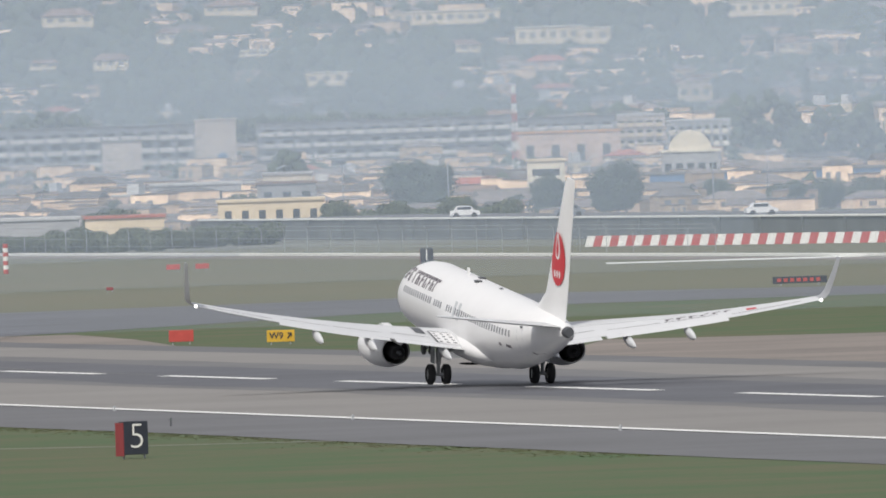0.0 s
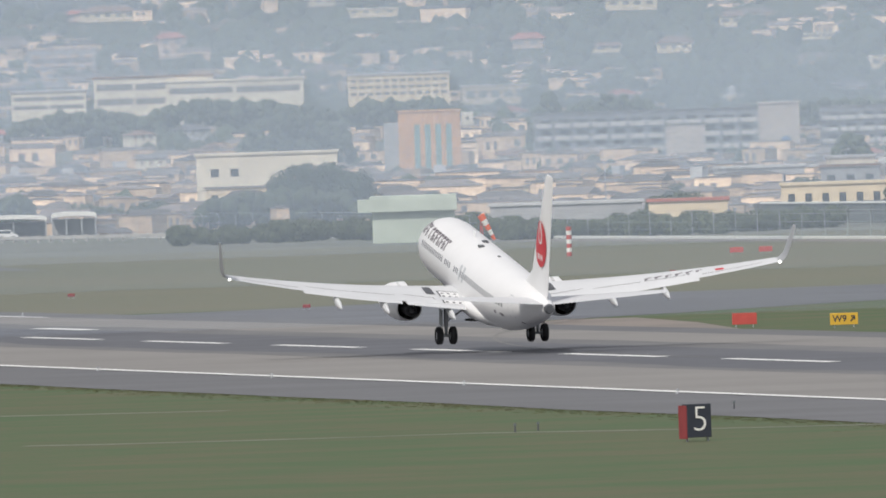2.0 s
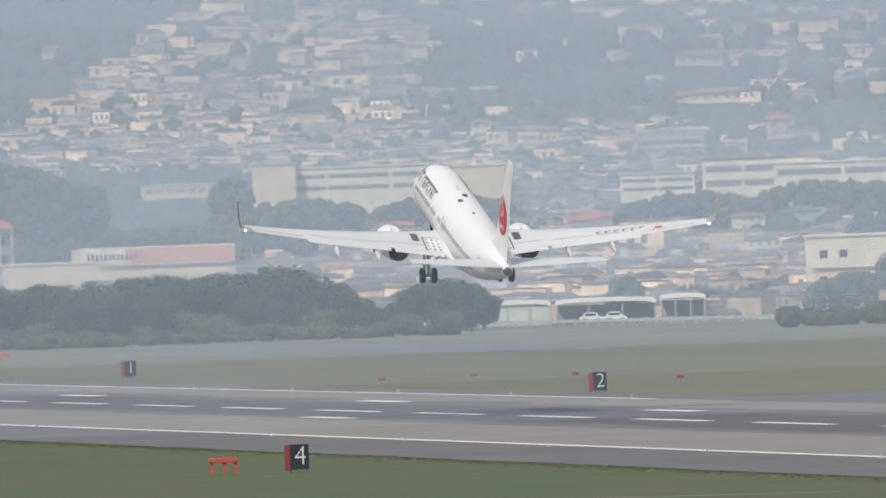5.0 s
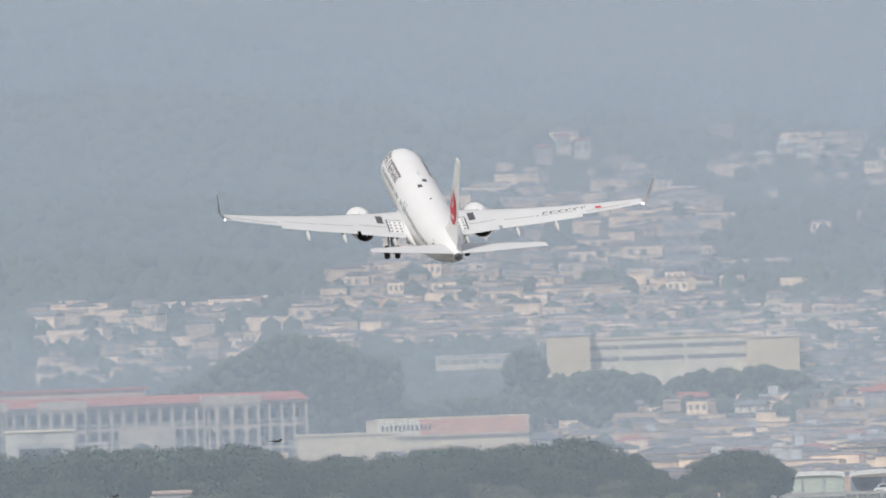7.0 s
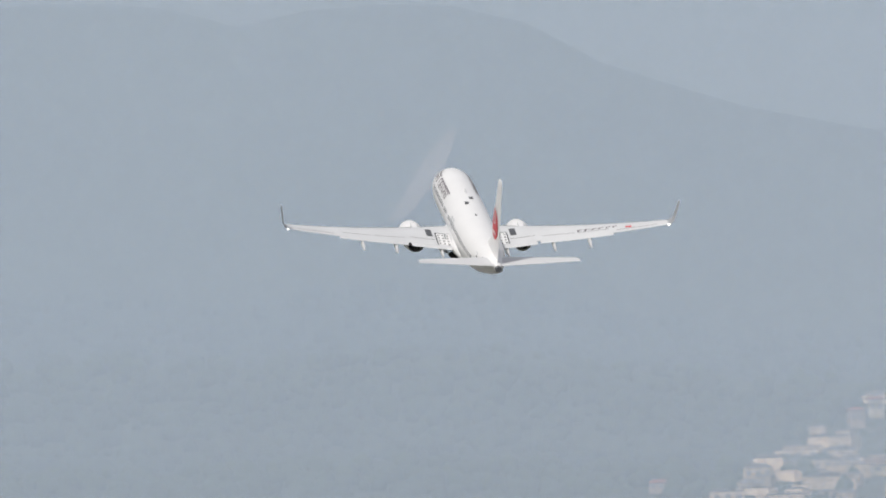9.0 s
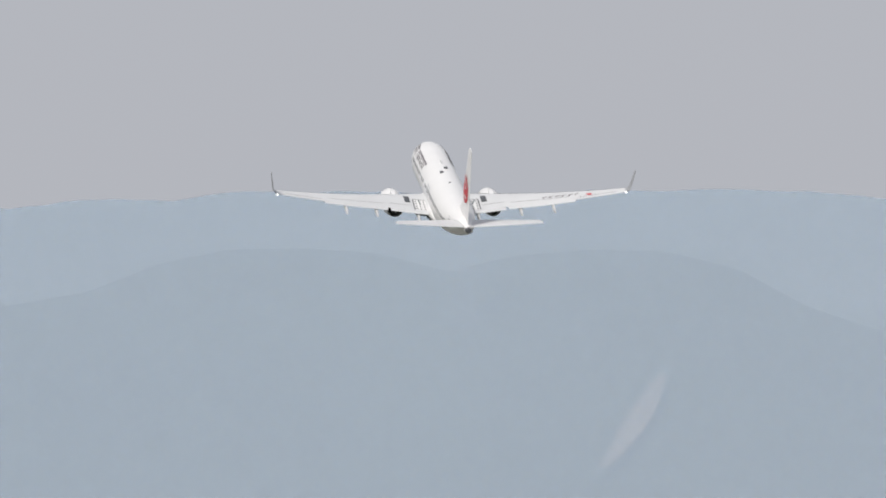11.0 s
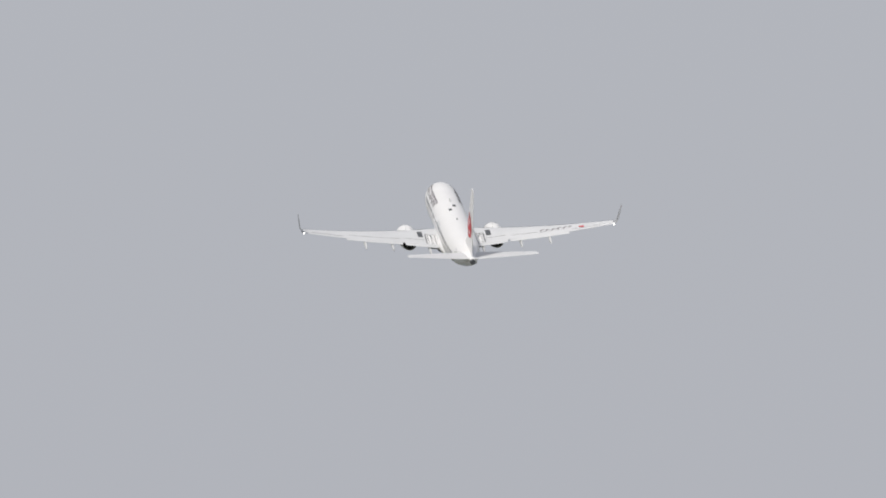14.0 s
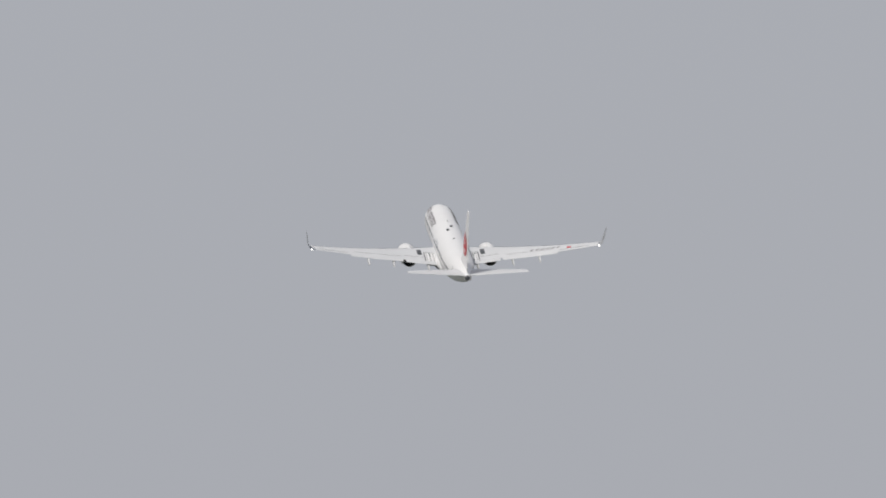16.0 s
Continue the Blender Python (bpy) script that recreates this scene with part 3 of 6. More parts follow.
        tube(bm, (4.83, 4.0, 1.57), (4.83, 4.1, 1.57), 0.83, 0.83, 32)
        part("fan_face", mirror(bm, side), DARK, nacelle)
        bm = bmesh.new()
        tube(bm, (4.83, 4.0, 1.6), (4.83, 1.0, 1.62), 0.58, 0.36, 28)
        part("core_nozzle", mirror(bm, side), DARK, nacelle, "dark core nozzle")
        bm = bmesh.new()
        tube(bm, (4.83, 1.6, 1.62), (4.83, 0.4, 1.62), 0.26, 0.03, 20)
        part("exhaust_plug", mirror(bm, side), SLATE, nacelle)
        py = [[(4.83 + sx * t, y, z) for sx, z in ((-1, zb), (1, zb), (1, zt), (-1, zt))] for y, t, zb, zt in ((6.0, 0.05, 2.2, 2.65), (4.5, 0.2, 2.1, 2.9), (2.5, 0.22, 2.2, 2.75), (0.4, 0.06, 2.1, 2.4))]
        smooth(part("engine_pylon", mirror(loft(py), side), WHITE, plane), 50)
        # tailplane
        tp = []
        for x, le, te, z, t in ((0.35, -14.1, -18.2, 4.78, 0.17), (3.5, -15.95, -18.9, 5.16, 0.12), (6.9, -17.85, -19.55, 5.57, 0.07), (7.17, -18.35, -19.6, 5.6, 0.03)):
            # trimmed nose-down for take-off
            tp.append([(px, py, pz - 0.07 * (py - le * 0.4 - te * 0.6)) for px, py, pz in foil(x, le, te, z, t)])
        smooth(part("tailplane", mirror(loft(tp), side), WING, plane, "pale grey tailplane"), 35)
        bm = bmesh.new()
        bmesh.ops.create_icosphere(bm, subdivisions=2, radius=0.09)
        bmesh.ops.translate(bm, vec=(side * 17.12, -4.4, 4.8), verts=bm.verts)
        part("navigation_light", bm, LAMP, plane, "glowing white wingtip light")
    # flag and registration on the right wing
    bm = wing_patch(13.45, 13.95, wing_te(13.7) + 1.2, wing_te(13.7) + 0.8, 0.018, 1, slant=-0.2)
    part("flag_mark", bm, RED, plane, "red disc mark")
    x = 9.3
    for w in (0.46, 0.5, 0.44, 0.5, 0.46, 0.4):
        part("registration_bar", wing_patch(x, x + w, wing_te(x) + 1.44, wing_te(x) + 1.3, 0.02, 1, n=2), LETTER, plane, "dark registration bar")
        part("registration_bar", wing_patch(x, x + w * 0.35, wing_te(x) + 1.3, wing_te(x) + 1.05, 0.02, 1, n=2), LETTER, plane, "dark registration bar")
        x += w + 0.14
    # fin
    fin = []
    for z, le, te, t in ((5.0, -9.3, -17.75, 0.14), (5.45, -11.4, -17.9, 0.22), (6.3, -13.25, -18.15, 0.24), (9.5, -15.4, -18.85, 0.19), (12.5, -17.35, -19.5, 0.12), (12.8, -17.85, -19.55, 0.05)):
        fin.append([(v * t, le + (te - le) * u, z) for u, v in FOIL])
    tail = smooth(part("fin", loft(fin), WHITE, plane, "white tail fin with a round red emblem"), 50)
    for side in (-1, 1):
        def emblem(material, name, ry, rz, cy, cz, off, hole=0.0, n=40):
            bm = bmesh.new()
            pts = []
            for i in range(n):
                q = 2 * math.pi * i / n
                y, z = cy + ry * math.sin(q) * (1 - hole * math.cos(q)), cz + rz * math.cos(q)
                pts.append((y, z))

            def place(y, z):
                le = float(np.interp(z, [5.45, 6.3, 9.5, 12.5], [-11.4, -13.25, -15.4, -17.35]))
                te = float(np.interp(z, [5.45, 6.3, 9.5, 12.5], [-17.9, -18.15, -18.85, -19.5]))
                t = float(np.interp(z, [5.45, 6.3, 9.5, 12.5], [0.22, 0.24, 0.19, 0.12]))
                u = min(1, max(0, (y - le) / (te - le)))
                v = float(np.interp(u, [f[0] for f in FOIL[:8]], [f[1] for f in FOIL[:8]]))
                return (side * (v * t + off), y, z)
            grid = []
            for k in range(1, 7):
                grid.append([bm.verts.new(place(cy + (y - cy) * k / 6, cz + (z - cz) * k / 6)) for y, z in pts])
            c = bm.verts.new(place(cy, cz))
            for i in range(n):
                bm.faces.new((c, grid[0][i], grid[0][(i + 1) % n]))
                for a, b in zip(grid, grid[1:]):
                    bm.faces.new((a[i], b[i], b[(i + 1) % n], a[(i + 1) % n]))
            return part(name, bm, material, tail, "red round emblem" if material == RED else "white pattern on the emblem")
        emblem(RED, "emblem_disc", 1.35, 1.42, -16.55, 8.35, 0.015)
        emblem(WHITE, "emblem_pattern", 0.42, 0.72, -16.6, 9.05, 0.022, 0.35)
        emblem(RED, "emblem_core", 0.22, 0.5, -16.6, 8.98, 0.029, 0.2)
        for k in range(3):
            emblem(WHITE, "emblem_bar", 0.13, 0.2, -16.1 - k * 0.42, 7.55, 0.024)
    # undercarriage
    for side, key in ((-1, "left"), (1, "right")):
        bm = bmesh.new()
        tube(bm, (0, 0, 0.1), (0, 0, -1.0), 0.16, 0.14, 14)
        tube(bm, (0, 0, -1.0), (0, 0, -1.58), 0.1, 0.1, 12)
        tube(bm, (-0.52, 0, -1.56), (0.52, 0, -1.56), 0.09, 0.09, 10)
        tube(bm, (0, 0, -0.7), (-side * 1.1, 0.1, 0.05), 0.07, 0.06, 8)
        tube(bm, (0, -0.2, -0.9), (0, -0.15, -1.5), 0.04, 0.04, 8)
        box(bm, side * 0.3, side * 0.34, -0.5, 0.5, -0.95, 0.1, 0.01)
        leg = smooth(part("main_gear", bm, STEEL, plane, "grey steel main landing gear leg"), 40)
        for x in (-0.43, 0.43):
            bm = bmesh.new()
            ring = []
            for i in range(28):
                q = 2 * math.pi * i / 28
                ring.append([(x + w, r * math.cos(q), -1.55 + r * math.sin(q)) for w, r in ((-0.19, 0.3), (-0.2, 0.45), (-0.13, 0.54), (0, 0.56), (0.13, 0.54), (0.2, 0.45), (0.19, 0.3))])
            ring.append(ring[0])
            rows = [[bm.verts.new(p) for p in r] for r in ring[:-1]]
            for i in range(28):
                a, b = rows[i], rows[(i + 1) % 28]
                for j in range(6):
                    bm.faces.new((a[j], a[j + 1], b[j + 1], b[j]))
            smooth(part("tyre", bm, TYRE, leg, "black tyre"), 60)
            bm = bmesh.new()
            tube(bm, (x - 0.14, 0, -1.55), (x + 0.14, 0, -1.55), 0.31, 0.31, 20)
            part("wheel_rim", bm, GREY, leg, "grey wheel rim")
        GEAR[key] = (leg, side)
    bm = bmesh.new()
    tube(bm, (0, 0, 0.1), (0, 0, -1.4), 0.1, 0.08, 12)
    tube(bm, (-0.28, 0, -1.4), (0.28, 0, -1.4), 0.06, 0.06, 8)
    tube(bm, (0, 0, -0.5), (0, 0.7, 0.05), 0.05, 0.05, 8)
    nose = smooth(part("nose_gear", bm, STEEL, plane, "steel nose landing gear leg"), 40)
    for x in (-0.2, 0.2):
        bm = bmesh.new()
        tube(bm, (x - 0.1, 0, -1.4), (x + 0.1, 0, -1.4), 0.34, 0.34, 24)
        bmesh.ops.bevel(bm, geom=list(bm.edges), offset=0.04, segments=2, affect="EDGES")
        smooth(part("tyre", bm, TYRE, nose, "black tyre"), 60)
    GEAR["nose"] = (nose, 0)
    for side in (-1, 1):
        bm = bmesh.new()
        tube(bm, (side * 1.15, 0, 1.105), (side * 1.15, 0, 1.125), 0.56, 0.56, 24)
        part("wheel_well", bm, DARK, plane, "dark wheel well")
    return plane


AIRLINER = build_airliner()
# seconds, x, y, height of the wheels, pitch, bank, heading (degrees)
FLIGHT = [
    (0, 2.29, 1114.94, 0.12, 5.57, 1.47, 12.43),
    (0.5, -5.98, 1153.73, 0.24, 6.35, 0.97, 12.36),
    (1, -14.48, 1193.62, 0.51, 7.31, 0.50, 12.29),
    (1.5, -23.13, 1234.23, 0.81, 8.12, 0.19, 12.22),
    (2, -31.73, 1274.58, 0.94, 8.80, 0.14, 12.14),
    (2.5, -40.57, 1316.06, 1.61, 9.43, 0.34, 12.07),
    (3, -49.50, 1357.96, 2.10, 10.08, 0.31, 12.00),
    (3.5, -58.41, 1399.78, 3.45, 10.79, 0.94, 11.93),
    (4, -67.53, 1442.56, 4.69, 11.55, 1.47, 11.90),
    (4.2, -70.46, 1456.31, 5.75, 11.87, 1.39, 11.88),
    (6.3, -107.85, 1631.78, 19.14, 14.63, 1.01, 11.74),
    (6.5, -111.22, 1647.59, 21.10, 14.87, 0.77, 11.73),
    (7, -119.81, 1687.91, 26.16, 15.27, -0.31, 11.70),
    (7.5, -128.32, 1727.82, 31.50, 15.61, -1.38, 11.66),
    (8, -137.16, 1769.30, 37.70, 15.92, -1.56, 11.63),
    (8.3, -142.65, 1795.09, 41.66, 16.07, -0.83, 11.65),
    (8.5, -146.41, 1812.74, 44.25, 16.15, -0.13, 11.66),
    (9, -154.63, 1851.30, 50.59, 16.35, 1.18, 11.69),
    (9.5, -163.89, 1894.74, 57.91, 16.45, 1.59, 11.72),
    (11.8, -204.40, 2084.84, 94.58, 16.38, 0.48, 11.87),
    (12, -207.63, 2100.01, 97.52, 16.39, 0.19, 11.88),
    (12.5, -216.61, 2142.16, 105.50, 16.49, -0.00, 11.91),
    (13, -225.89, 2185.67, 113.97, 16.94, 0.46, 11.94),
    (13.5, -235.16, 2229.17, 122.41, 17.42, 0.44, 11.97),
    (14, -244.43, 2272.69, 130.78, 17.58, -0.07, 12.00),
    (14.5, -253.70, 2316.18, 139.15, 17.71, -0.65, 12.04),
    (15, -263.22, 2360.88, 147.66, 17.81, -0.80, 12.07),
    (15.5, -272.74, 2405.53, 156.16, 17.95, -0.15, 12.10),
    (16, -282.25, 2450.17, 164.65, 18.14, 0.84, 12.13),
]

# ---- airfield things ----
def marker_board(digit, s, off, turn=24):
    b = thing("distance_marker", f"black runway distance board with white number {digit} and a red side", "sign", "runway distance boards", rwm(s, off) @ pose(0, 0, 0, 0, 0, turn - 12))
    part("board", boxed(-0.58, 0.58, -0.03, 0.55, 0.18, 1.66, 0.02), SIGN_BLACK, b)
    part("side_panel", boxed(-0.62, -0.583, -0.02, 0.86, 0.12, 1.6, 0.01), BOARD_RED, b, "red side panel")
    for x in (-0.5, 0.5):
        part("leg", boxed(x - 0.04, x + 0.04, 0.2, 0.28, 0, 0.2), STEEL, b)
    me = text_mesh(digit, 1.62, 0.008, -0.028)
    me.materials.append(CLOTH)
    d = new("number", me)
    d.parent = b
    d.matrix_basis = pose(0.04, -0.045, 0.95, 90, 0, 0)
    d["label"] = f"white number {digit}"


marker_board("5", -127.3, -56.6)
marker_board("4", 177.5, -56.6)
marker_board("2", 611.5, 31.9)
marker_board("1", 941, 40)
marker_board("1", 896, 174, -10)


def taxi_sign(x, y, w, h, material, label, words="", bars=0):
    b = thing("taxiway_sign", label, "sign", "", Matrix.Translation((x, y, 0)) @ pose(0, 0, 0, 0, 0, 4))
    part("board", boxed(-w / 2, w / 2, -0.12, 0.12, 0.18, 0.18 + h, 0.02), material, b)
    for q in (-w * 0.35, w * 0.35):
        part("leg", boxed(q - 0.04, q + 0.04, -0.04, 0.04, 0, 0.19), STEEL, b)
    if words:
        me = text_mesh(words, h * 0.78, 0.006, 0.012)
        me.materials.append(SIGN_BLACK)
        d = new("writing", me)
        d.parent = b
        d.matrix_basis = pose(-w * 0.16, -0.128, 0.18 + h / 2, 90, 0, 0)
        bm = bmesh.new()
        foot, tip = Vector((w * 0.24, -0.126, 0.18 + h * 0.28)), Vector((w * 0.38, -0.126, 0.18 + h * 0.72))
        tube(bm, foot, tip, 0.045, 0.045, 6)
        tube(bm, tip, tip - Vector((w * 0.13, 0, 0)), 0.045, 0.045, 6)
        tube(bm, tip, tip - Vector((0, 0, h * 0.3)), 0.045, 0.045, 6)
        part("arrow", bm, SIGN_BLACK, b, "black arrow")
    for i in range(bars):
        q = -w * 0.42 + i * w * 0.84 / bars
        part("letter_bar", boxed(q, q + w * 0.5 / bars, -0.14, -0.125, 0.18 + h * 0.25, 0.18 + h * 0.75), SIGN_RED if material is SIGN_BLACK else CLOTH, b)


taxi_sign(-17.4, 1367, 1.62, 0.76, SIGN_RED, "red mandatory sign board in the grass")
taxi_sign(-10.7, 1347, 1.8, 0.76, SIGN_YELLOW, "yellow taxiway sign with black W9 and arrow", "W9")
taxi_sign(28, 1637, 4.3, 0.55, SIGN_BLACK, "long dark sign with red letters by the taxiway", bars=7)
taxi_sign(5.2, 1443.4, 3.2, 0.55, SIGN_RED, "red sign board beside the taxiway")
taxi_sign(-26, 2000, 1.3, 0.5, SIGN_RED, "red sign board on the far grass")
taxi_sign(-23.2, 2000, 1.3, 0.5, SIGN_RED, "red sign board on the far grass")
taxi_sign(-193, 2238, 2.4, 0.7, SIGN_YELLOW, "yellow taxiway sign on the far grass", bars=3)
taxi_sign(-180, 2316, 1.4, 0.6, SIGN_RED, "red sign board on the far grass")
for s, o in ((781, 40), (792, 50), (767, 55), (699, 53), (726, 110), (530, 43), (110, 47)):
    p = rw(s, o)
    taxi_sign(p.x, p.y, 0.6, 0.26, BOARD_RED, "small low dull-red marker in the grass")


def edge_light(s, off):
    b = thing("edge_light", "small frangible runway edge light", "lamp", "runway edge lights", rwm(s, off, 0.02))
    bm = bmesh.new()
    tube(bm, (0, 0, 0), (0, 0, 0.05), 0.11, 0.09, 12)
    tube(bm, (0, 0, 0.05), (0, 0, 0.14), 0.045, 0.045, 10)
    part("stem", bm, STEEL, b)
    bm = bmesh.new()
    tube(bm, (0, 0, 0.14), (0, 0, 0.25), 0.075, 0.05, 12)
    part("lens", bm, STEEL, b, "small glass lens")


for k in range(20):
    edge_light(-220 + k * 60, -28.6)
for k in range(10):
    edge_light(560 + k * 60, 26)
for x, y in ((-23, 961), (-22, 964), (-13.5, 1010)):
    b = thing("marker_post", "short dark post in the mown grass", "post", "", Matrix.Translation((x, y, 0)))
    bm = bmesh.new()
    tube(bm, (0, 0, 0), (0, 0, 0.32), 0.05, 0.04, 8)
    part("stem", bm, SLATE, b)
    bm = bmesh.new()
    tube(bm, (0, 0, 0.3), (0, 0, 0.42), 0.08, 0.06, 8)
    part("cap", bm, WALLDARK, b)

# red frame of landing aids by the runway
b = thing("equipment_frame", "red-painted low steel frame in the grass", "equipment", "", Matrix.Translation((-82.0, 1219.3, 0)) @ pose(0, 0, 0, 0, 0, 4))
for x in (-0.7, 0.05, 0.7):
    part("leg", boxed(x - 0.09, x + 0.09, -0.08, 0.08, 0, 0.75), SIGN_RED, b)
part("top_beam", boxed(-0.85, 0.85, -0.2, 0.2, 0.72, 1.0, 0.03), SIGN_RED, b)


def windsock(x, y):
    b = thing("windsock", "orange and white windsock on a red lattice mast", "windsock", "", Matrix.Translation((x, y, 0)))
    bm = bmesh.new()
    for q in range(3):
        a = 2 * math.pi * q / 3
        tube(bm, (0.3 * math.cos(a), 0.3 * math.sin(a), 0), (0.07 * math.cos(a), 0.07 * math.sin(a), 5.0), 0.05, 0.04, 6)
    for k in range(7):
        for q in range(3):
            a, c = 2 * math.pi * q / 3, 2 * math.pi * (q + 1) / 3
            r0, r1 = 0.3 - 0.033 * k, 0.3 - 0.033 * (k + 1)
            tube(bm, (r0 * math.cos(a), r0 * math.sin(a), k * 0.7), (r1 * math.cos(c), r1 * math.sin(c), k * 0.7 + 0.7), 0.025, 0.025, 5)
    part("mast", bm, SIGN_RED, b, "red lattice mast")
    part("base_box", boxed(-0.3, 0.3, -0.3, 0.3, 0, 1.3, 0.03), SIGN_RED, b, "red equipment box").matrix_basis = pose(-0.35, 0, 0)
    last = Vector((0.0, 0, 5.1))
    way = Vector((0.52, 0.1, -1)).normalized()
    r = 0.36
    for k in range(5):
        bm = bmesh.new()
        tube(bm, last, last + way * 0.52, r, r - 0.045, 16)
        part("sock_ring", bm, ORANGE if k % 2 == 0 else CLOTH, b, "orange fabric ring" if k % 2 == 0 else "white fabric ring")
        last, r = last + way * 0.52, r - 0.045


windsock(-48, 1902)
b = thing("striped_pole", "red and white striped pole on the far grass", "pole", "", Matrix.Translation((-43, 2044, 0)))
for k in range(7):
    bm = bmesh.new()
    tube(bm, (0, 0, k * 0.42), (0, 0, k * 0.42 + 0.42), 0.26, 0.26, 12)
    part("band", bm, SIGN_RED if k % 2 == 0 else CLOTH, b, "red band" if k % 2 == 0 else "white band")


# ---- perimeter: road, barriers, wall ----
tagged(part("perimeter_road", grid_strip(500, 2300, 191, 198, 0.02, 1.0, 30), PALE_TAXI), "pale concrete perimeter road at the airfield edge", "road", kind="structure")
kerb = tagged(part("low_barrier", boxed(-0.2, 0.2, 0, 1500, 0, 0.32, 0.04), CLOTH), "low white barrier along the perimeter road", "barrier", kind="structure")
kerb.matrix_basis = rwm(700, 199)


def fence(s0, s1, off, step=12):
    f = thing("perimeter_fence", "grey wire perimeter fence on steel posts", "fence", "", rwm(s0, off))
    first = None
    n = int((s1 - s0) / step)
    for k in range(n + 1):
        m = pose(0, k * step, 0)
        if first is None:
            bm = bmesh.new()
            tube(bm, (0, 0, 0), (0, 0, 2.6), 0.03, 0.03, 6)
            tube(bm, (0, 0, 2.6), (-0.35, 0, 3.0), 0.025, 0.02, 6)
            first = part("post", bm, STEEL, f)
        else:
            again(first, m)
    for z in (0.9, 1.7, 2.55, 2.95):
        part("wire", boxed(-0.012 - (0.3 if z > 2.8 else 0), 0.012 - (0.3 if z > 2.8 else 0), 0, n * step, z - 0.012, z + 0.012), STEEL, f)


fence(900, 2150, 203)

# raised road with a dark retaining wall and a pale kerb
emb = tagged(part("retaining_wall", boxed(-0.4, 0.4, 0, 610, -0.3, 2.3), WALLDARK), "dark weathered retaining wall below the road", "wall", kind="structure")
emb.matrix_basis = rwm(780, 252)
cap = tagged(part("wall_coping", boxed(-0.6, 0.9, -1, 611, 2.303, 2.5, 0.04), CLOTH), "pale concrete coping on the retaining wall", "coping", kind="structure")
cap.matrix_basis = rwm(780, 252)
fill = tagged(part("raised_road", boxed(0.45, 26, -8, 620, -0.3, 2.25), SHOULDER), "grey asphalt road raised behind the wall", "road", kind="structure")
fill.matrix_basis = rwm(780, 252)
for i in range(31):
    pan = part("wall_pier", boxed(-0.62, -0.41, i * 19.5, i * 19.5 + 1.0, -0.3, 2.3), WALLDARK, emb)

# red and white blast barrier
bar = thing("striped_barrier", "red and white striped barrier boards by the perimeter", "barrier", "", Matrix.Translation((43.9, 2059.7, 0)) @ Matrix.Rotation(math.atan2(79.02, -29.24) - math.pi / 2, 4, "Z"))
shape = None
BOARD = 2.340
for k in range(-40, 36):
    m = pose(0, k * BOARD, 0)
    if shape is None:
        bm = bmesh.new()
        bmesh.ops.create_cube(bm, size=1)
        bmesh.ops.transform(bm, matrix=Matrix.Translation((0, BOARD / 2, 0.6)) @ Matrix.Diagonal((0.16, BOARD * 0.98, 1.1, 1)), verts=bm.verts)
        for v in bm.verts:
            v.co.x += (v.co.z - 0.1) * 0.3
        shape = (part("red_board", bm.copy(), SIGN_RED, bar), part("white_board", bm, CLOTH, bar))
        shape[0].matrix_basis = m
        shape[1].matrix_basis = pose(0, -41 * BOARD, 0)
    else:
        again(shape[k % 2], m)


# ---- vehicles ----
def car(m, paint, label, long=4.3, tall=1.45, van=False, cat="car"):
    c = thing("car" if not van else "van", label, cat, "", m)
    hood = 0.9 if not van else tall * 0.62
    prof = [(-long / 2, 0.35), (-long / 2, hood * 0.95), (-long * 0.38, tall * 0.97 if van else hood), (-long * 0.26, tall), (long * 0.18, tall), (long * 0.32, hood * 1.02), (long / 2, hood * 0.86), (long / 2, 0.35)]
    body = part("body", loft([[(x, y, z) for x, z in prof] for y in (-0.82, -0.78, 0.78, 0.82)]), paint, c)
    for y in (-0.835, 0.835):
        part("window", boxed(-long * 0.27, long * 0.2, y - 0.01, y + 0.01, hood + 0.06, tall - 0.12), PANE, c)
    for x in (-long * 0.3, long * 0.3):
        for y in (-0.72, 0.72):
            bm = bmesh.new()
            tube(bm, (x, y - 0.11, 0.32), (x, y + 0.11, 0.32), 0.32, 0.32, 16)
            part("wheel", bm, TYRE, c)
    return c


for s, paint, van in ((828, CAR_GREY, False), (905, CAR_WHITE, True), (965, CAR_GREY, False), (1010, CAR_WHITE, False), (1045, CAR_GREY, True), (1120, CAR_WHITE, False), (1215, CAR_GREY, False), (1270, CAR_WHITE, False)):
    car(Matrix.Translation(rw(s, 258, 2.25)) @ pose(0, 0, 0, 0, 0, (s * 7) % 24 - 8 + 180 * (s % 2)), paint, ("white" if paint is CAR_WHITE else "grey") + (" van" if van else " car") + " on the raised road", 3.6 if van else 3.4, 1.8 if van else 1.4, van)
truck = thing("service_truck", "yellow airfield service truck with a raised boom", "truck", "", facing(-4.52, 2440, 0))
part("chassis", boxed(-1.9, 1.9, -0.8, 0.8, 0.3, 0.75, 0.05), CAR_YELLOW, truck)
part("cab", boxed(0.9, 1.9, -0.8, 0.8, 0.7, 1.45, 0.12), CAR_YELLOW, truck)
part("cab_window", boxed(1.1, 1.6, -0.815, -0.79, 1.05, 1.35), PANE, truck)
bm = bmesh.new()
tube(bm, (-1.2, 0, 0.8), (1.5, 0, 1.75), 0.12, 0.1, 8)
part("boom", bm, CAR_YELLOW, truck)
for x in (-1.2, 1.2):
    for y in (-0.75, 0.75):
        bm = bmesh.new()
        tube(bm, (x, y - 0.12, 0.3), (x, y + 0.12, 0.3), 0.3, 0.3, 14)
        part("wheel", bm, TYRE, truck)


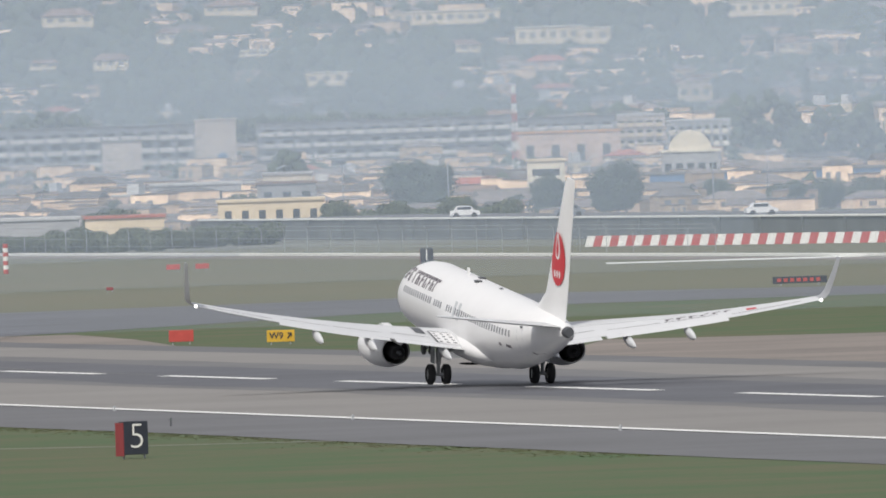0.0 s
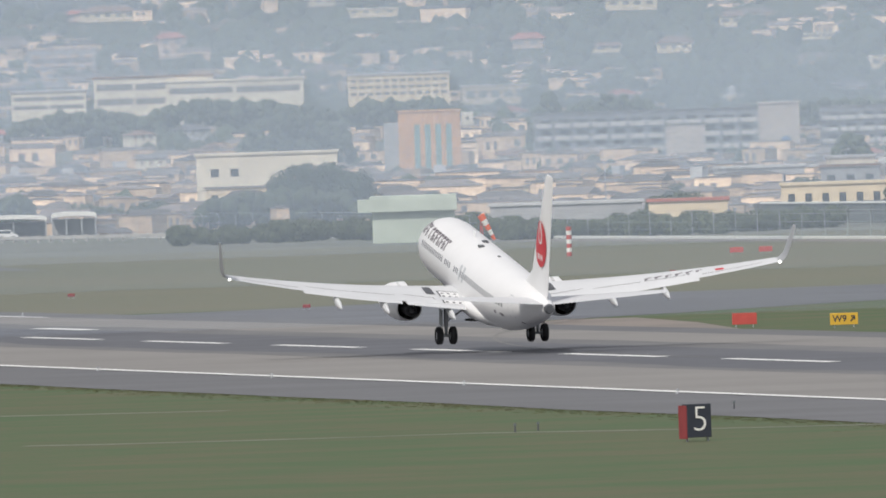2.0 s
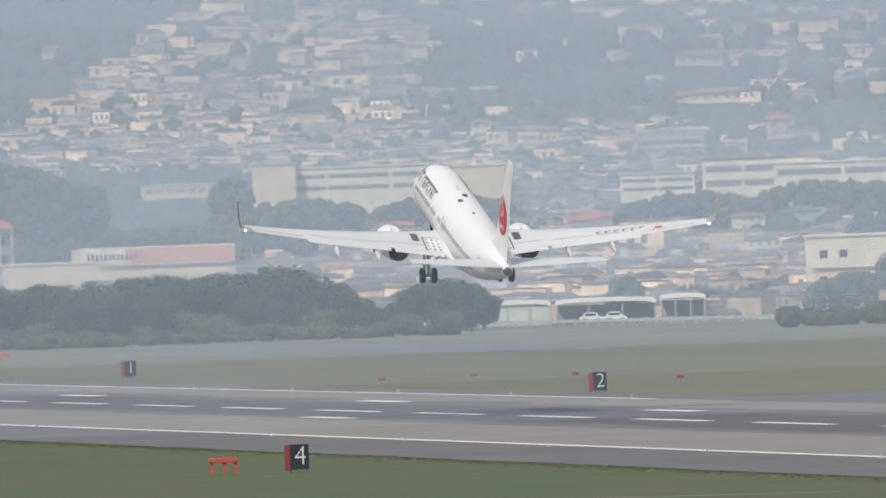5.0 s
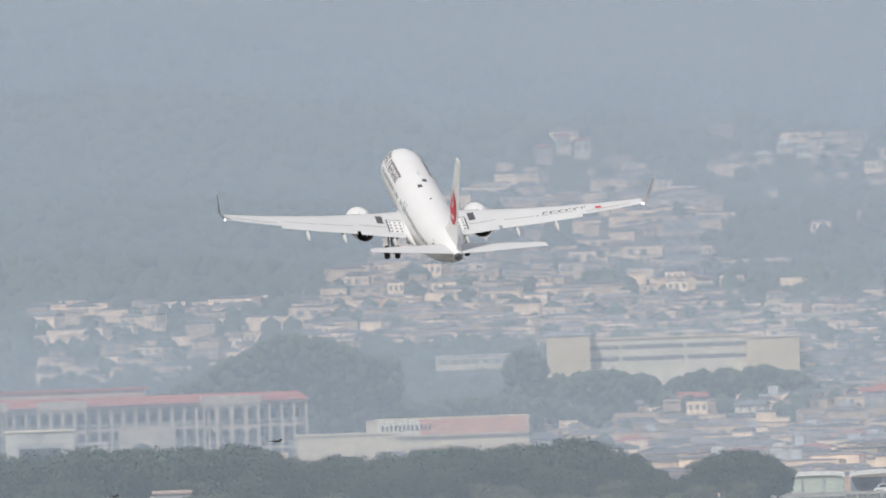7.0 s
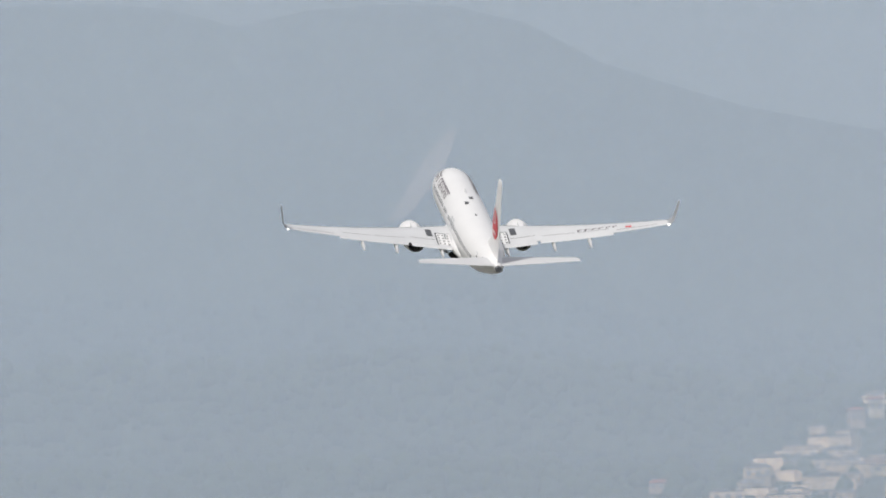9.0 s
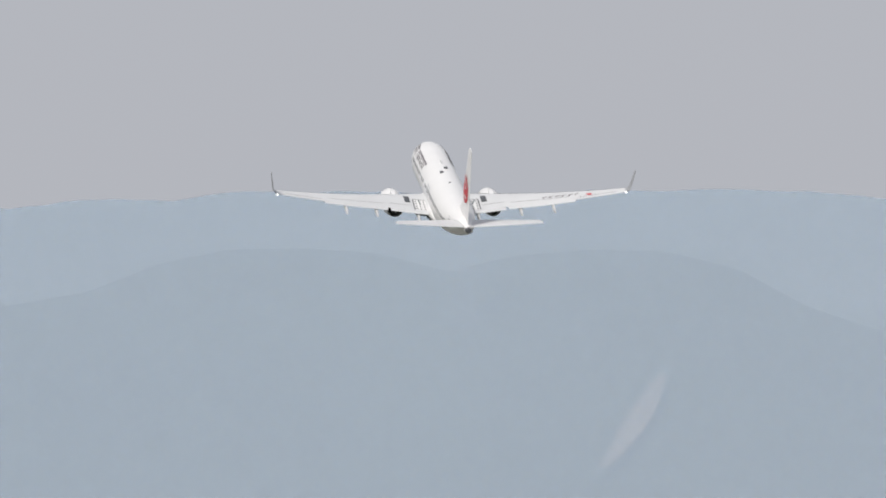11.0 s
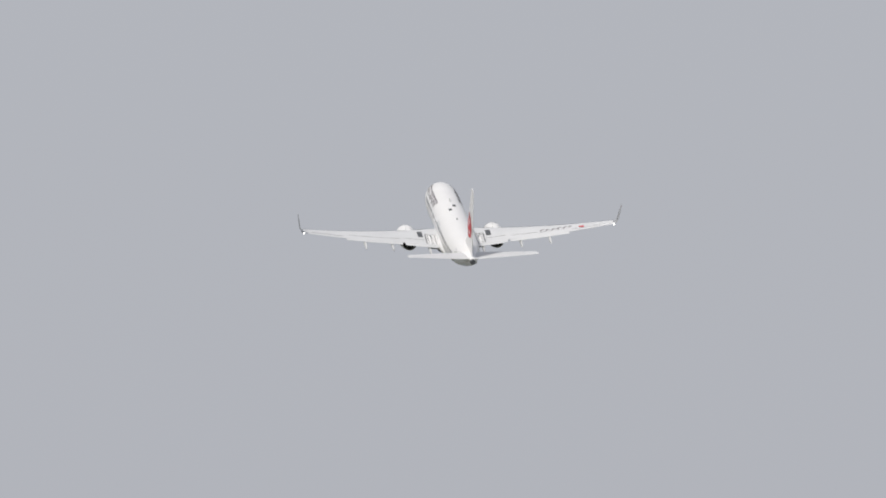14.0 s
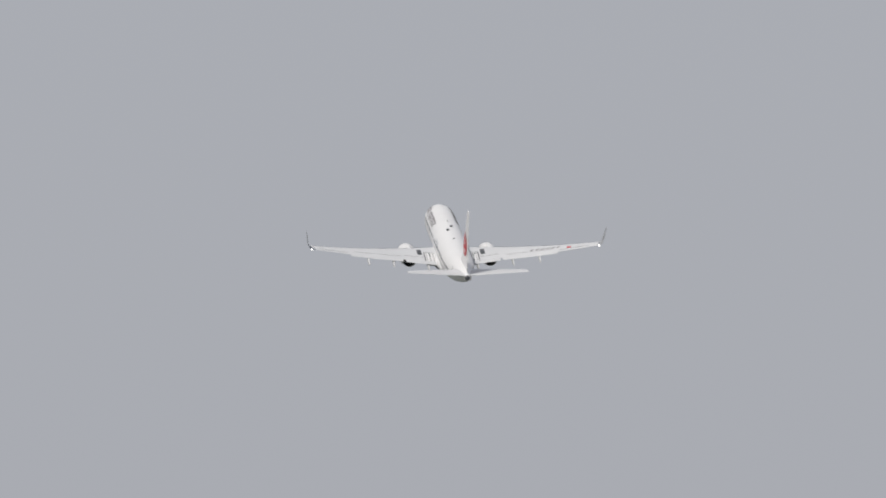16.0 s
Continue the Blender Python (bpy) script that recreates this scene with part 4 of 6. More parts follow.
# ---- plaster, roofs and buildings of the town ----
def wallpaint(name, c):
    return surface(name, c, 0.85, vary=0.1, size=4, fine=6, tint=[v * 0.78 for v in c])


W_WHITE, W_CREAM, W_TAN = wallpaint("white_render", (0.78, 0.71, 0.58)), wallpaint("cream_render", (0.74, 0.61, 0.43)), wallpaint("tan_render", (0.68, 0.36, 0.17))
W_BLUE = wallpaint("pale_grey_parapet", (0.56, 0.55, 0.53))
# one grey for painted gallery shade and for far windows paled by haze
W_SHADE_HAZE = wallpaint("grey_plaster", (0.24, 0.24, 0.25))
W_TOWER = wallpaint("weathered_plaster", (0.52, 0.46, 0.42))
W_RECESS_SHADE, W_ARCADE = wallpaint("dim_grey_render", (0.23, 0.235, 0.26)), wallpaint("buff_render", (0.50, 0.42, 0.35))
W_GREY, W_PINK, W_GREEN = wallpaint("grey_render", (0.40, 0.40, 0.41)), wallpaint("pink_render", (0.62, 0.46, 0.38)), wallpaint("pale_green_sheet", (0.52, 0.58, 0.50))
SALMON = wallpaint("salmon_sheet", (0.74, 0.37, 0.26))
R_GREY, R_DARK, R_RED, R_BROWN = (surface(n, c, 0.7, vary=0.2, size=3, fine=8) for n, c in (("grey_roof_tile", (0.19, 0.185, 0.185)), ("slate_roof_tile", (0.12, 0.12, 0.13)), ("red_roof_tile", (0.42, 0.13, 0.09)), ("brown_roof_tile", (0.24, 0.15, 0.11))))
R_PALE = surface("pale_flat_roof", (0.50, 0.50, 0.50), 0.8, vary=0.1, size=4)
G_TEAL, BLUE = wallpaint("teal_panel", (0.22, 0.36, 0.34)), wallpaint("blue_sheet", (0.12, 0.22, 0.40))
rnd = random.Random(7)


def el_z(el, d):
    return 15.2 + d * math.tan(radians(el))


def windows(parent, w, z0, z1, y, floors, bays, ww=0.6, hh=0.5, material=None, name="window"):
    """Rows of set-back panes with a frame edge, one object each."""
    fh, bw = (z1 - z0) / floors, w / bays
    first = None
    for f in range(floors):
        for k in range(bays):
            m = pose(-w / 2 + bw * (k + 0.5), y, z0 + fh * (f + 0.52))
            if first is None:
                first = part(name, boxed(-bw * ww / 2, bw * ww / 2, -0.03, 0.12, -fh * hh / 2, fh * hh / 2), material or PANE, parent)
                first.matrix_basis = m
            else:
                again(first, m)


def block(name, label, b0, b1, d, el0, el1, floors, bays, wall, roof, depth=10, ww=0.6, hh=0.45, balcony=None, cat="building", turn=0.0, roofname="roof"):
    w = radians(b1 - b0) * d
    zb = land((b0 + b1) / 2, d)
    z0, z1 = min(zb, el_z(el0, d)) , el_z(el1, d)
    h = z1 - z0
    t = thing(name, label, cat, "", facing((b0 + b1) / 2, d, z0, turn))
    wl_ = part("wall", boxed(-w / 2, w / 2, 0, depth, -3, h), wall, t)
    part(roofname, boxed(-w / 2 - 0.25, w / 2 + 0.25, -0.25, depth + 0.25, h + 0.004, h + 0.4, 0.05), roof, t)
    if floors:
        # beyond 3900 m the panes turn paler grey, distance haze put into the colour
        windows(wl_, w * 0.97, max(0.0, el_z(el0, d) - z0), h - 0.4, 0, floors, bays, ww, hh, W_SHADE_HAZE if d > 3900 else PANE)
    if balcony:
        fh = h / floors
        for f in range(floors):
            part("balcony", boxed(-w / 2, w / 2, -0.9, -0.035, fh * f - 0.1, fh * f + fh * 0.32), balcony, t, "pale balcony parapet")
        for k in range(bays + 1):
            part("party_wall", boxed(-w / 2 + w * k / bays - 0.25, -w / 2 + w * k / bays + 0.25, -0.95, -0.04, 0, h), wall, t)
    return t, w, h, z0


# slab walls are coloured with the shade of the recesses behind the balconies
block("apartment_building", "long pale apartment slab with continuous balconies", -1.29, -0.673, 3800, -0.16, -0.035, 4, 12, W_RECESS_SHADE, R_DARK, balcony=W_BLUE)
block("apartment_building", "long pale five-storey apartment slab with balconies", -0.50, 0.20, 3800, -0.20, -0.04, 5, 14, W_RECESS_SHADE, R_DARK, balcony=W_BLUE)
block("apartment_building", "grey five-storey apartment slab with balconies", 0.21, 0.486, 3760, -0.20, -0.05, 5, 6, W_RECESS_SHADE, R_DARK, balcony=W_BLUE)
t, w, h, _ = block("stair_tower", "plain pale apartment end block with a round window", -0.673, -0.559, 3790, -0.17, -0.024, 0, 0, W_TOWER, W_TOWER, depth=12)
bm = bmesh.new()
tube(bm, (1.2, -0.06, 3.4), (1.2, 0.1, 3.4), 0.9, 0.9, 24)
part("round_window", bm, BLUE, t, "round blue window")
block("apartment_building", "low grey apartment wing with a curved gable", -0.93, -0.82, 3780, -0.17, -0.075, 0, 0, W_TOWER, R_GREY)
t, w, h, _ = block("tower_block", "tan tower block with tall teal window strips", -1.665, -1.494, 3700, -0.17, -0.015, 0, 0, W_TAN, W_TAN, depth=12)
for k in range(4):
    x = -w / 2 + w * (0.30 + 0.17 * k)
    part("window_strip", boxed(x - 0.5, x + 0.5, -0.05, 0.1, 0.6, h * 0.82), G_TEAL, t, "tall teal window strip")
part("side_wing", boxed(-w / 2 - 2.6, -w / 2 - 0.01, 1.5, 9, -3, h * 0.86), W_GREY, t)
part("roof_sign", boxed(w / 2 + 0.2, w / 2 + 2.4, -0.4, 0.2, h - 2.6, h - 0.2, 0.1), W_WHITE, t, "white sign panel")
part("roof_sign_dot", boxed(w / 2 + 1.0, w / 2 + 1.6, -0.45, -0.41, h - 1.7, h - 1.1), R_DARK, t)
block("house", "white two-storey flat-roofed house with dark windows", -0.506, -0.343, 2640, -0.295, -0.205, 2, 3, W_GREY, R_BROWN, ww=0.42, hh=0.36, depth=8, cat="house")
block("roof_house", "white rooftop storey above a grey house", -0.49, -0.355, 2642, -0.21, -0.180, 0, 0, W_WHITE, R_PALE, depth=4, cat="house")
block("low_building", "cream low workshop wing beside the house", -0.616, -0.325, 2600, -0.315, -0.252, 1, 6, W_CREAM, W_CREAM, ww=0.4, depth=8)
t, w, h, _ = block("shed", "pale green sheet-metal shed with a broad eaves band", -1.745, -1.518, 2330, -0.372, -0.253, 0, 0, W_GREEN, W_GREEN, depth=9, cat="shed")
part("eaves_band", boxed(-w / 2 - 1.6, w / 2 + 0.3, -0.8, -0.3, h - 1.4, h + 0.1, 0.05), W_GREEN, t, "pale eaves band")
for k in range(16):
    x = -w / 2 + 0.3 + (w - 0.6) * k / 15
    part("wall_rib", boxed(x - 0.05, x + 0.05, -0.08, -0.002, 0, h - 1.4), W_GREEN, t)
block("office_building", "long white office building on the slope", -2.728, -2.522, 3985, 0.02, 0.073, 2, 2, W_WHITE, R_PALE, ww=0.92)
block("office_building", "stepped white office building with brown roof", -2.50, -2.171, 3987, 0.02, 0.105, 2, 3, W_WHITE, R_BROWN, ww=0.93)
block("office_building", "long white building with window bands on the slope", -2.303, -1.922, 3983, 0.045, 0.088, 1, 2, W_WHITE, W_WHITE, ww=0.94)
block("office_building", "pale building with arched gallery on the slope", -1.80, -1.52, 3985, 0.03, 0.09, 3, 12, W_CREAM, R_PALE, ww=0.7)
t, w, h, _ = block("warehouse", "white warehouse with three small dark windows", -2.225, -1.836, 2900, -0.25, -0.118, 0, 0, W_WHITE, W_WHITE, depth=10, cat="warehouse")
part("lower_wing", boxed(-w * 0.44, w * 0.2, -2.2, -0.01, -3, h * 0.5), W_CREAM, t, "cream lower wing")
part("wing_roof", boxed(-w * 0.45, w * 0.21, -2.5, -0.012, h * 0.5 + 0.004, h * 0.5 + 0.25, 0.04), R_GREY, t, "grey lower roof")
for x in (-0.4, -0.3, -0.15, 0.0, 0.12):
    part("wing_window", boxed(w * x, w * (x + 0.05), -2.24, -2.1, h * 0.26, h * 0.4), PANE, t)
for x in (-0.37, -0.23, 0.17):
    part("window", boxed(w * x - 0.55, w * x + 0.55, -0.05, 0.1, h * 0.68, h * 0.80), PANE, t)
block("school_building", "long white school with window bands", -3.723, -3.172, 3986, 0.05, 0.12, 2, 3, W_WHITE, W_CREAM, ww=0.95, hh=0.38)
block("school_building", "white end block of the school", -3.74, -3.62, 3982, 0.04, 0.135, 0, 0, W_CREAM, R_PALE, ww=0.5)
block("school_building", "pale pink school block with blank end wall", -3.19, -3.044, 3982, 0.03, 0.112, 0, 0, W_CREAM, W_WHITE)
block("apartment_building", "pink four-storey apartment house with balconies", -2.674, -2.495, 4170, 0.10, 0.19, 4, 5, W_GREY, W_PINK, balcony=W_PINK)
block("apartment_building", "pink apartment house high on the slope", -3.406, -3.312, 4340, 0.34, 0.44, 4, 3, W_GREY, W_PINK, balcony=W_PINK)
# hotel-like building with arcades and red roofs
def arch_wall(bays, bw, h, thick=0.5):
    """A screen of round-arched openings with real depth, x from 0."""
    bm = bmesh.new()
    for k in range(bays):
        x0, x1 = k * bw, (k + 1) * bw
        pier, r = bw * 0.15, bw * 0.35
        box(bm, x0, x0 + pier, 0, thick, 0, h)
        box(bm, x1 - pier, x1, 0, thick, 0, h)
        zc = h - r - 0.3
        arc = [(x0 + bw / 2 - r * math.cos(math.pi * j / 8), zc + r * math.sin(math.pi * j / 8)) for j in range(9)]
        for (xa, za), (xb, zb) in zip(arc, arc[1:]):
            f = [bm.verts.new((x, y, z)) for y in (0, thick) for x, z in ((xa, za), (xb, zb), (xb, h), (xa, h))]
            for q in ((0, 1, 2, 3), (7, 6, 5, 4), (1, 0, 4, 5), (3, 2, 6, 7)):
                bm.faces.new([f[j] for j in q])
    return bm


# rear wall darkened in colour to give the galleries their shade
t, w, h, z0 = block("arcade_building", "cream three-storey building with arcaded galleries and red tiled roofs", -5.42, -4.404, 3700, -0.165, -0.02, 3, 30, W_SHADE_HAZE, R_PALE, depth=12, ww=0.5, hh=0.55, roofname="flat_roof")
fh = h / 3
for f in range(4):
    part("gallery_slab", boxed(-w / 2, w / 2, -2.4, -0.035, fh * f - 0.2, fh * f + 0.28), W_ARCADE, t, "cream gallery slab")
for f in range(3):
    for k in range(31):
        x = -w / 2 + 0.3 + (w - 0.6) * k / 30
        part("column", boxed(x - 0.24, x + 0.24, -2.3, -1.85, fh * f + 0.282, fh * (f + 1) - 0.202), W_ARCADE, t, "cream column")
    part("railing", boxed(-w / 2, w / 2, -2.28, -2.2, fh * f + 0.9, fh * f + 1.05), W_ARCADE, t)
bm = bmesh.new()
x0, x1 = -w / 2 - 0.4, w / 2 + 0.4
v = [bm.verts.new(q) for q in ((x0, -3, h + 0.45), (x1, -3, h + 0.45), (x1 - 2, 1.5, h + 2.0), (x0 + 2, 1.5, h + 2.0), (x0, 6, h + 0.45), (x1, 6, h + 0.45))]
for q in ((0, 1, 2, 3), (3, 2, 5, 4), (1, 5, 2), (4, 0, 3), (4, 5, 1, 0)):
    bm.faces.new([v[j] for j in q])
part("tiled_roof", bm, R_RED, t, "red tiled pitched roof")
for f0, f1, n in ((0.07, 0.185, 4), (0.27, 0.40, 4), (0.715, 0.87, 4)):
    x0, x1 = -w / 2 + w * f0, -w / 2 + w * f1
    part("gable_front", boxed(x0 - 0.3, x1 + 0.3, -3.4, -2.42, h - 0.1, h + 1.5, 0.05), W_ARCADE, t, "cream parapet front")
    for f in range(3):
        arch = part("arcade", arch_wall(n, (x1 - x0) / n, fh * 0.98), W_ARCADE, t, "cream round-arched arcade")
        arch.matrix_basis = pose(x0, -3.2, fh * f)
part("entrance_block", boxed(-w / 2 + w * 0.485, -w / 2 + w * 0.64, -4.5, -3.42, 0, h * 0.72), W_ARCADE, t, "cream entrance block")
bm = bmesh.new()
tube(bm, (-w / 2 + w * 0.545, -4.6, 3.4), (-w / 2 + w * 0.545, -4.4, 3.4), 2.1, 2.1, 24)
part("arch_opening", bm, PANE, t, "dark arched opening")
part("roof_storey", boxed(-w / 2 + w * 0.15, -w / 2 + w * 0.56, 6.5, 11, h + 0.41, h + 3.2), W_ARCADE, t, "cream rooftop storey")
part("roof_storey_roof", boxed(-w / 2 + w * 0.14, -w / 2 + w * 0.57, 6.0, 11.5, h + 3.21, h + 3.6), R_RED, t, "red tiled roof edge")
t, w, h, _ = block("warehouse", "cream warehouse with a long roof hoarding", -4.245, -3.796, 3500, -0.175, -0.085, 0, 0, W_CREAM, W_PINK, depth=14, cat="warehouse")
part("hoarding", boxed(-w / 2 + 1.5, w / 2, -0.6, -0.3, h - 2.6, h + 0.6), W_CREAM, t, "long pale hoarding")
part("hoarding_panel", boxed(-w * 0.17, w / 2 - 0.3, -0.66, -0.61, h - 2.3, h + 0.3), SALMON, t, "salmon panel")
part("hoarding_panel", boxed(-w / 2 + 1.7, -w * 0.18, -0.66, -0.61, h - 2.3, h + 0.3), W_WHITE, t, "white panel with dark writing bars")
for k in range(12):
    x = -w / 2 + 2.6 + k * 0.72
    part("writing_bar", boxed(x, x + 0.42, -0.7, -0.665, h - 1.6, h - 0.6), LETTER, t)
block("low_building", "long beige low building behind the trees", -4.437, -4.165, 3450, -0.17, -0.118, 0, 0, W_CREAM, W_CREAM, cat="building")
t, w, h, _ = block("gatehouse", "white modern gatehouse with a deep framed front", -5.24, -5.05, 3300, -0.19, -0.08, 0, 0, W_WHITE, W_WHITE)
part("recess", boxed(-w * 0.34, w * 0.36, -0.05, 0.1, 0, h * 0.82), W_GREY, t)
part("recess_window", boxed(-w * 0.3, w * 0.3, -0.1, -0.055, h * 0.55, h * 0.75), PANE, t)
block("low_building", "white low annex by the gatehouse", -5.05, -4.959, 3305, -0.19, -0.12, 1, 3, W_WHITE, W_WHITE)
t, w, h, _ = block("gate_building", "white gate-like building with a dark window band", 0.239, 0.343, 2900, -0.285, -0.167, 0, 0, W_WHITE, W_CREAM, depth=6)
part("window_band", boxed(-w * 0.36, w * 0.36, -0.05, 0.1, h * 0.70, h * 0.84), PANE, t)
part("gate_opening", boxed(-w * 0.36, w * 0.36, -0.05, 0.1, -2, h * 0.52), W_GREY, t)
block("civic_building", "tan building with an arched front and flat wings", 0.21, 0.50, 3720, -0.2, -0.09, 1, 4, W_PINK, W_TAN, ww=0.3)
block("apartment_building", "pale ochre apartment block with balconies", 0.487, 0.62, 3780, -0.19, -0.05, 5, 5, W_TOWER, R_PALE, balcony=W_CREAM)
block("apartment_building", "cream apartment block beyond the road", 0.63, 0.80, 3700, -0.19, -0.07, 4, 7, W_GREY, R_PALE, balcony=W_WHITE)
block("depot", "long blue-grey depot roof beyond the trees", 0.55, 1.45, 3000, -0.28, -0.215, 1, 20, BLUE, R_GREY, cat="warehouse")
t, w, h, _ = block("tank_hall", "white hall with a rounded roof", 0.61, 0.77, 3100, -0.25, -0.155, 1, 5, W_GREY, W_WHITE)
bm = bmesh.new()
tube(bm, (0, 0.5, h), (0, 9, h), 3.3, 3.3, 28)
part("barrel_roof", bm, W_WHITE, t, "white barrel roof")
block("long_house", "low house row with a red tiled roof", -0.983, -0.765, 2480, -0.325, -0.285, 0, 0, W_CREAM, R_RED, cat="house")
block("long_shed", "long low grey sheds behind the hedge", -1.42, -1.0, 2520, -0.322, -0.283, 0, 0, W_GREY, R_PALE, cat="shed")
block("long_shed", "long low pale sheds behind the fence", -0.80, -0.55, 2950, -0.25, -0.20, 1, 8, W_GREY, R_PALE, cat="shed")


block("low_building", "small pink-roofed house among the shrubs", -4.835, -4.735, 2496, -0.32, -0.262, 0, 0, W_GREY, W_PINK, depth=5, cat="house")
bank = bmesh.new()
last = None
for i in range(41):
    b = -5.6 + 0.0235 * i
    k = min(1, (40 - i) / 8)
    row = [bank.verts.new(polar(b, d, z * k + 0.25 * noise.noise((b * 14, d, 0)) * (z > 0))) for d, z in ((2474, -0.1), (2480, 1.3), (2492, 2.3), (2506, 2.3), (2516, -0.1))]
    if last:
        for j in range(4):
            bank.faces.new((last[j], row[j], row[j + 1], last[j + 1]))
    last = row
tagged(smooth(part("earth_bank", bank, FAR_GRASS), 60), "low grassy bank before the trees", "bank", kind="structure")
for i in range(46):
    w, h = rnd.uniform(0.5, 1.5), rnd.uniform(0.5, 1.1)
    b = -5.35 + 0.52 * rnd.random() ** 1.2
    d = rnd.uniform(2484, 2500)
    t = thing("stone_block", "small pale stone block among the shrubs", "stone", "stone blocks among the shrubs", facing(b, d, 1.45 + min(d - 2482, 10) * 0.08, rnd.uniform(-20, 20)))
    part("base", boxed(-w / 2 - 0.12, w / 2 + 0.12, -0.3, 0.3, 0, 0.25, 0.02), CONCRETE, t)
    part("upright", boxed(-w / 2, w / 2, -0.18, 0.18, 0.25, 0.25 + h, 0.03), rnd.choice((CLOTH, CONCRETE, W_PINK, CONCRETE)), t)

# open car shelters
def shelter(b0, b1, d, el1, closed=False):
    w = radians(b1 - b0) * d
    z0 = land((b0 + b1) / 2, d)
    h = el_z(el1, d) - z0
    t = thing("shelter", "open shelter with a pale barrel-shaped roof", "shelter", "", facing((b0 + b1) / 2, d, z0))
    ring = []
    for k in range(11):
        q = math.pi * k / 10
        ring.append([(-w / 2 * math.cos(q) * 1.0, y, h - 0.5 + 0.5 * math.sin(q) ** 0.45) for y in (0, 8)] + [(-w / 2 * math.cos(q) * 0.97, y, h - 1.0 + 0.5 * math.sin(q) ** 0.45) for y in (8, 0)])
    smooth(part("roof", loft(ring), CLOTH, t), 30)
    if closed:
        part("front_sheet", boxed(-w / 2 + 0.15, w / 2 - 0.15, 0.3, 0.42, 0, h - 0.6, 0.03), W_GREEN, t, "pale green sheet front")
    part("back_wall", boxed(-w / 2 + 0.2, w / 2 - 0.2, 7.7, 7.9, 0, h - 0.9), W_GREY, t)
    for x in (-w / 2 + 0.2, -w / 6, w / 6, w / 2 - 0.2):
        part("post", boxed(x - 0.09, x + 0.09, 0.1, 0.28, 0, h - 0.85), STEEL, t)


shelter(-3.11, -2.93, 2612, -0.262, True)
shelter(-2.92, -2.64, 2613, -0.262)
shelter(-2.63, -2.503, 2611, -0.258)
for b in (-2.82, -2.755):
    car(facing(b, 2606, land(b, 2606)), CAR_WHITE, "white car parked under the shelter", 3.0, 1.4)

# low white wall before the shelters
wall_a, wall_b = Vector((-146, 2594, land(-3.0, 2580))), Vector((-84, 2503, land(-2.1, 2510)))
run = (wall_b - wall_a).length
gw = thing("guard_wall", "low white concrete wall with short posts before the shelters", "wall", "", Matrix.Translation(wall_a) @ Matrix.Rotation(math.atan2(-(wall_b - wall_a).x, (wall_b - wall_a).y), 4, "Z"))
part("rail", boxed(-0.1, 0.1, 0, run, 0.35, 0.75, 0.03), CONCRETE, gw, "pale concrete rail")
for k in range(40):
    part("post", boxed(-0.12, 0.12, run * k / 39 - 0.12, run * k / 39 + 0.12, 0, 0.9), CONCRETE, gw)

# red and white lattice mast
t = thing("lattice_mast", "tall red and white lattice mast behind the town", "mast", "", facing(0.209, 3600, 3.5))
hm = el_z(0.048, 3600) - 3.5
for k in range(9):
    bm = bmesh.new()
    z0, z1 = hm * k / 9, hm * (k + 1) / 9
    r0, r1 = 0.8 - 0.055 * k, 0.8 - 0.055 * (k + 1)
    for q in range(4):
        a, c = math.pi / 4 + math.pi / 2 * q, math.pi / 4 + math.pi / 2 * (q + 1)
        tube(bm, (r0 * math.cos(a), r0 * math.sin(a), z0), (r1 * math.cos(a), r1 * math.sin(a), z1), 0.13, 0.13, 6)
        tube(bm, (r0 * math.cos(a), r0 * math.sin(a), z0), (r1 * math.cos(c), r1 * math.sin(c), z1), 0.08, 0.08, 5)
    part("mast_section", bm, SIGN_RED if k % 2 else CLOTH, t, "red section" if k % 2 else "white section")


def pylon(bearing, d, el0, el1):
    z0 = land(bearing, d) if d < 4700 else el_z(el0, d) - 2
    h = el_z(el1, d) - z0
    t = thing("power_pylon", "steel lattice power pylon on the wooded hill", "pylon", "power pylons", facing(bearing, d, z0))
    bm = bmesh.new()
    for k in range(8):
        a, c = h * k / 8, h * (k + 1) / 8
        r0, r1 = h * 0.10 * (1 - k / 8.6), h * 0.10 * (1 - (k + 1) / 8.6)
        for sx, sy in ((-1, -1), (1, -1), (1, 1), (-1, 1)):
            tube(bm, (sx * r0, sy * r0, a), (sx * r1, sy * r1, c), 0.16, 0.16, 5)
            tube(bm, (sx * r0, sy * r0, a), (-sx * r1, sy * r1, c), 0.1, 0.1, 4)
    part("tower", bm, STEEL, t)
    for z, w in ((0.55, 0.22), (0.72, 0.2), (0.88, 0.16)):
        bm = bmesh.new()
        tube(bm, (-w * h, 0, z * h), (w * h, 0, z * h), 0.2, 0.2, 5)
        part("cross_arm", bm, STEEL, t)


pylon(-6.02, 4560, 0.7, 0.937)
pylon(-5.348, 4690, 1.80, 1.915)
for b in (-1.1, -0.45, -0.27, 0.02, 0.36, 0.41, 0.75, 0.9):
    d = 2700
    t = thing("street_lamp", "slim grey street lamp by the road", "street lamp", "street lamps", facing(b, d, land(b, d)))
    bm = bmesh.new()
    tube(bm, (0, 0, 0), (0, 0, 7.5), 0.11, 0.07, 8)
    part("post", bm, STEEL, t)
    bm = bmesh.new()
    tube(bm, (0, 0, 7.5), (0.9, 0, 7.8), 0.06, 0.06, 6)
    part("arm", bm, STEEL, t)
    part("lamp_head", boxed(0.7, 1.3, -0.12, 0.12, 7.72, 7.86, 0.03), R_PALE, t)


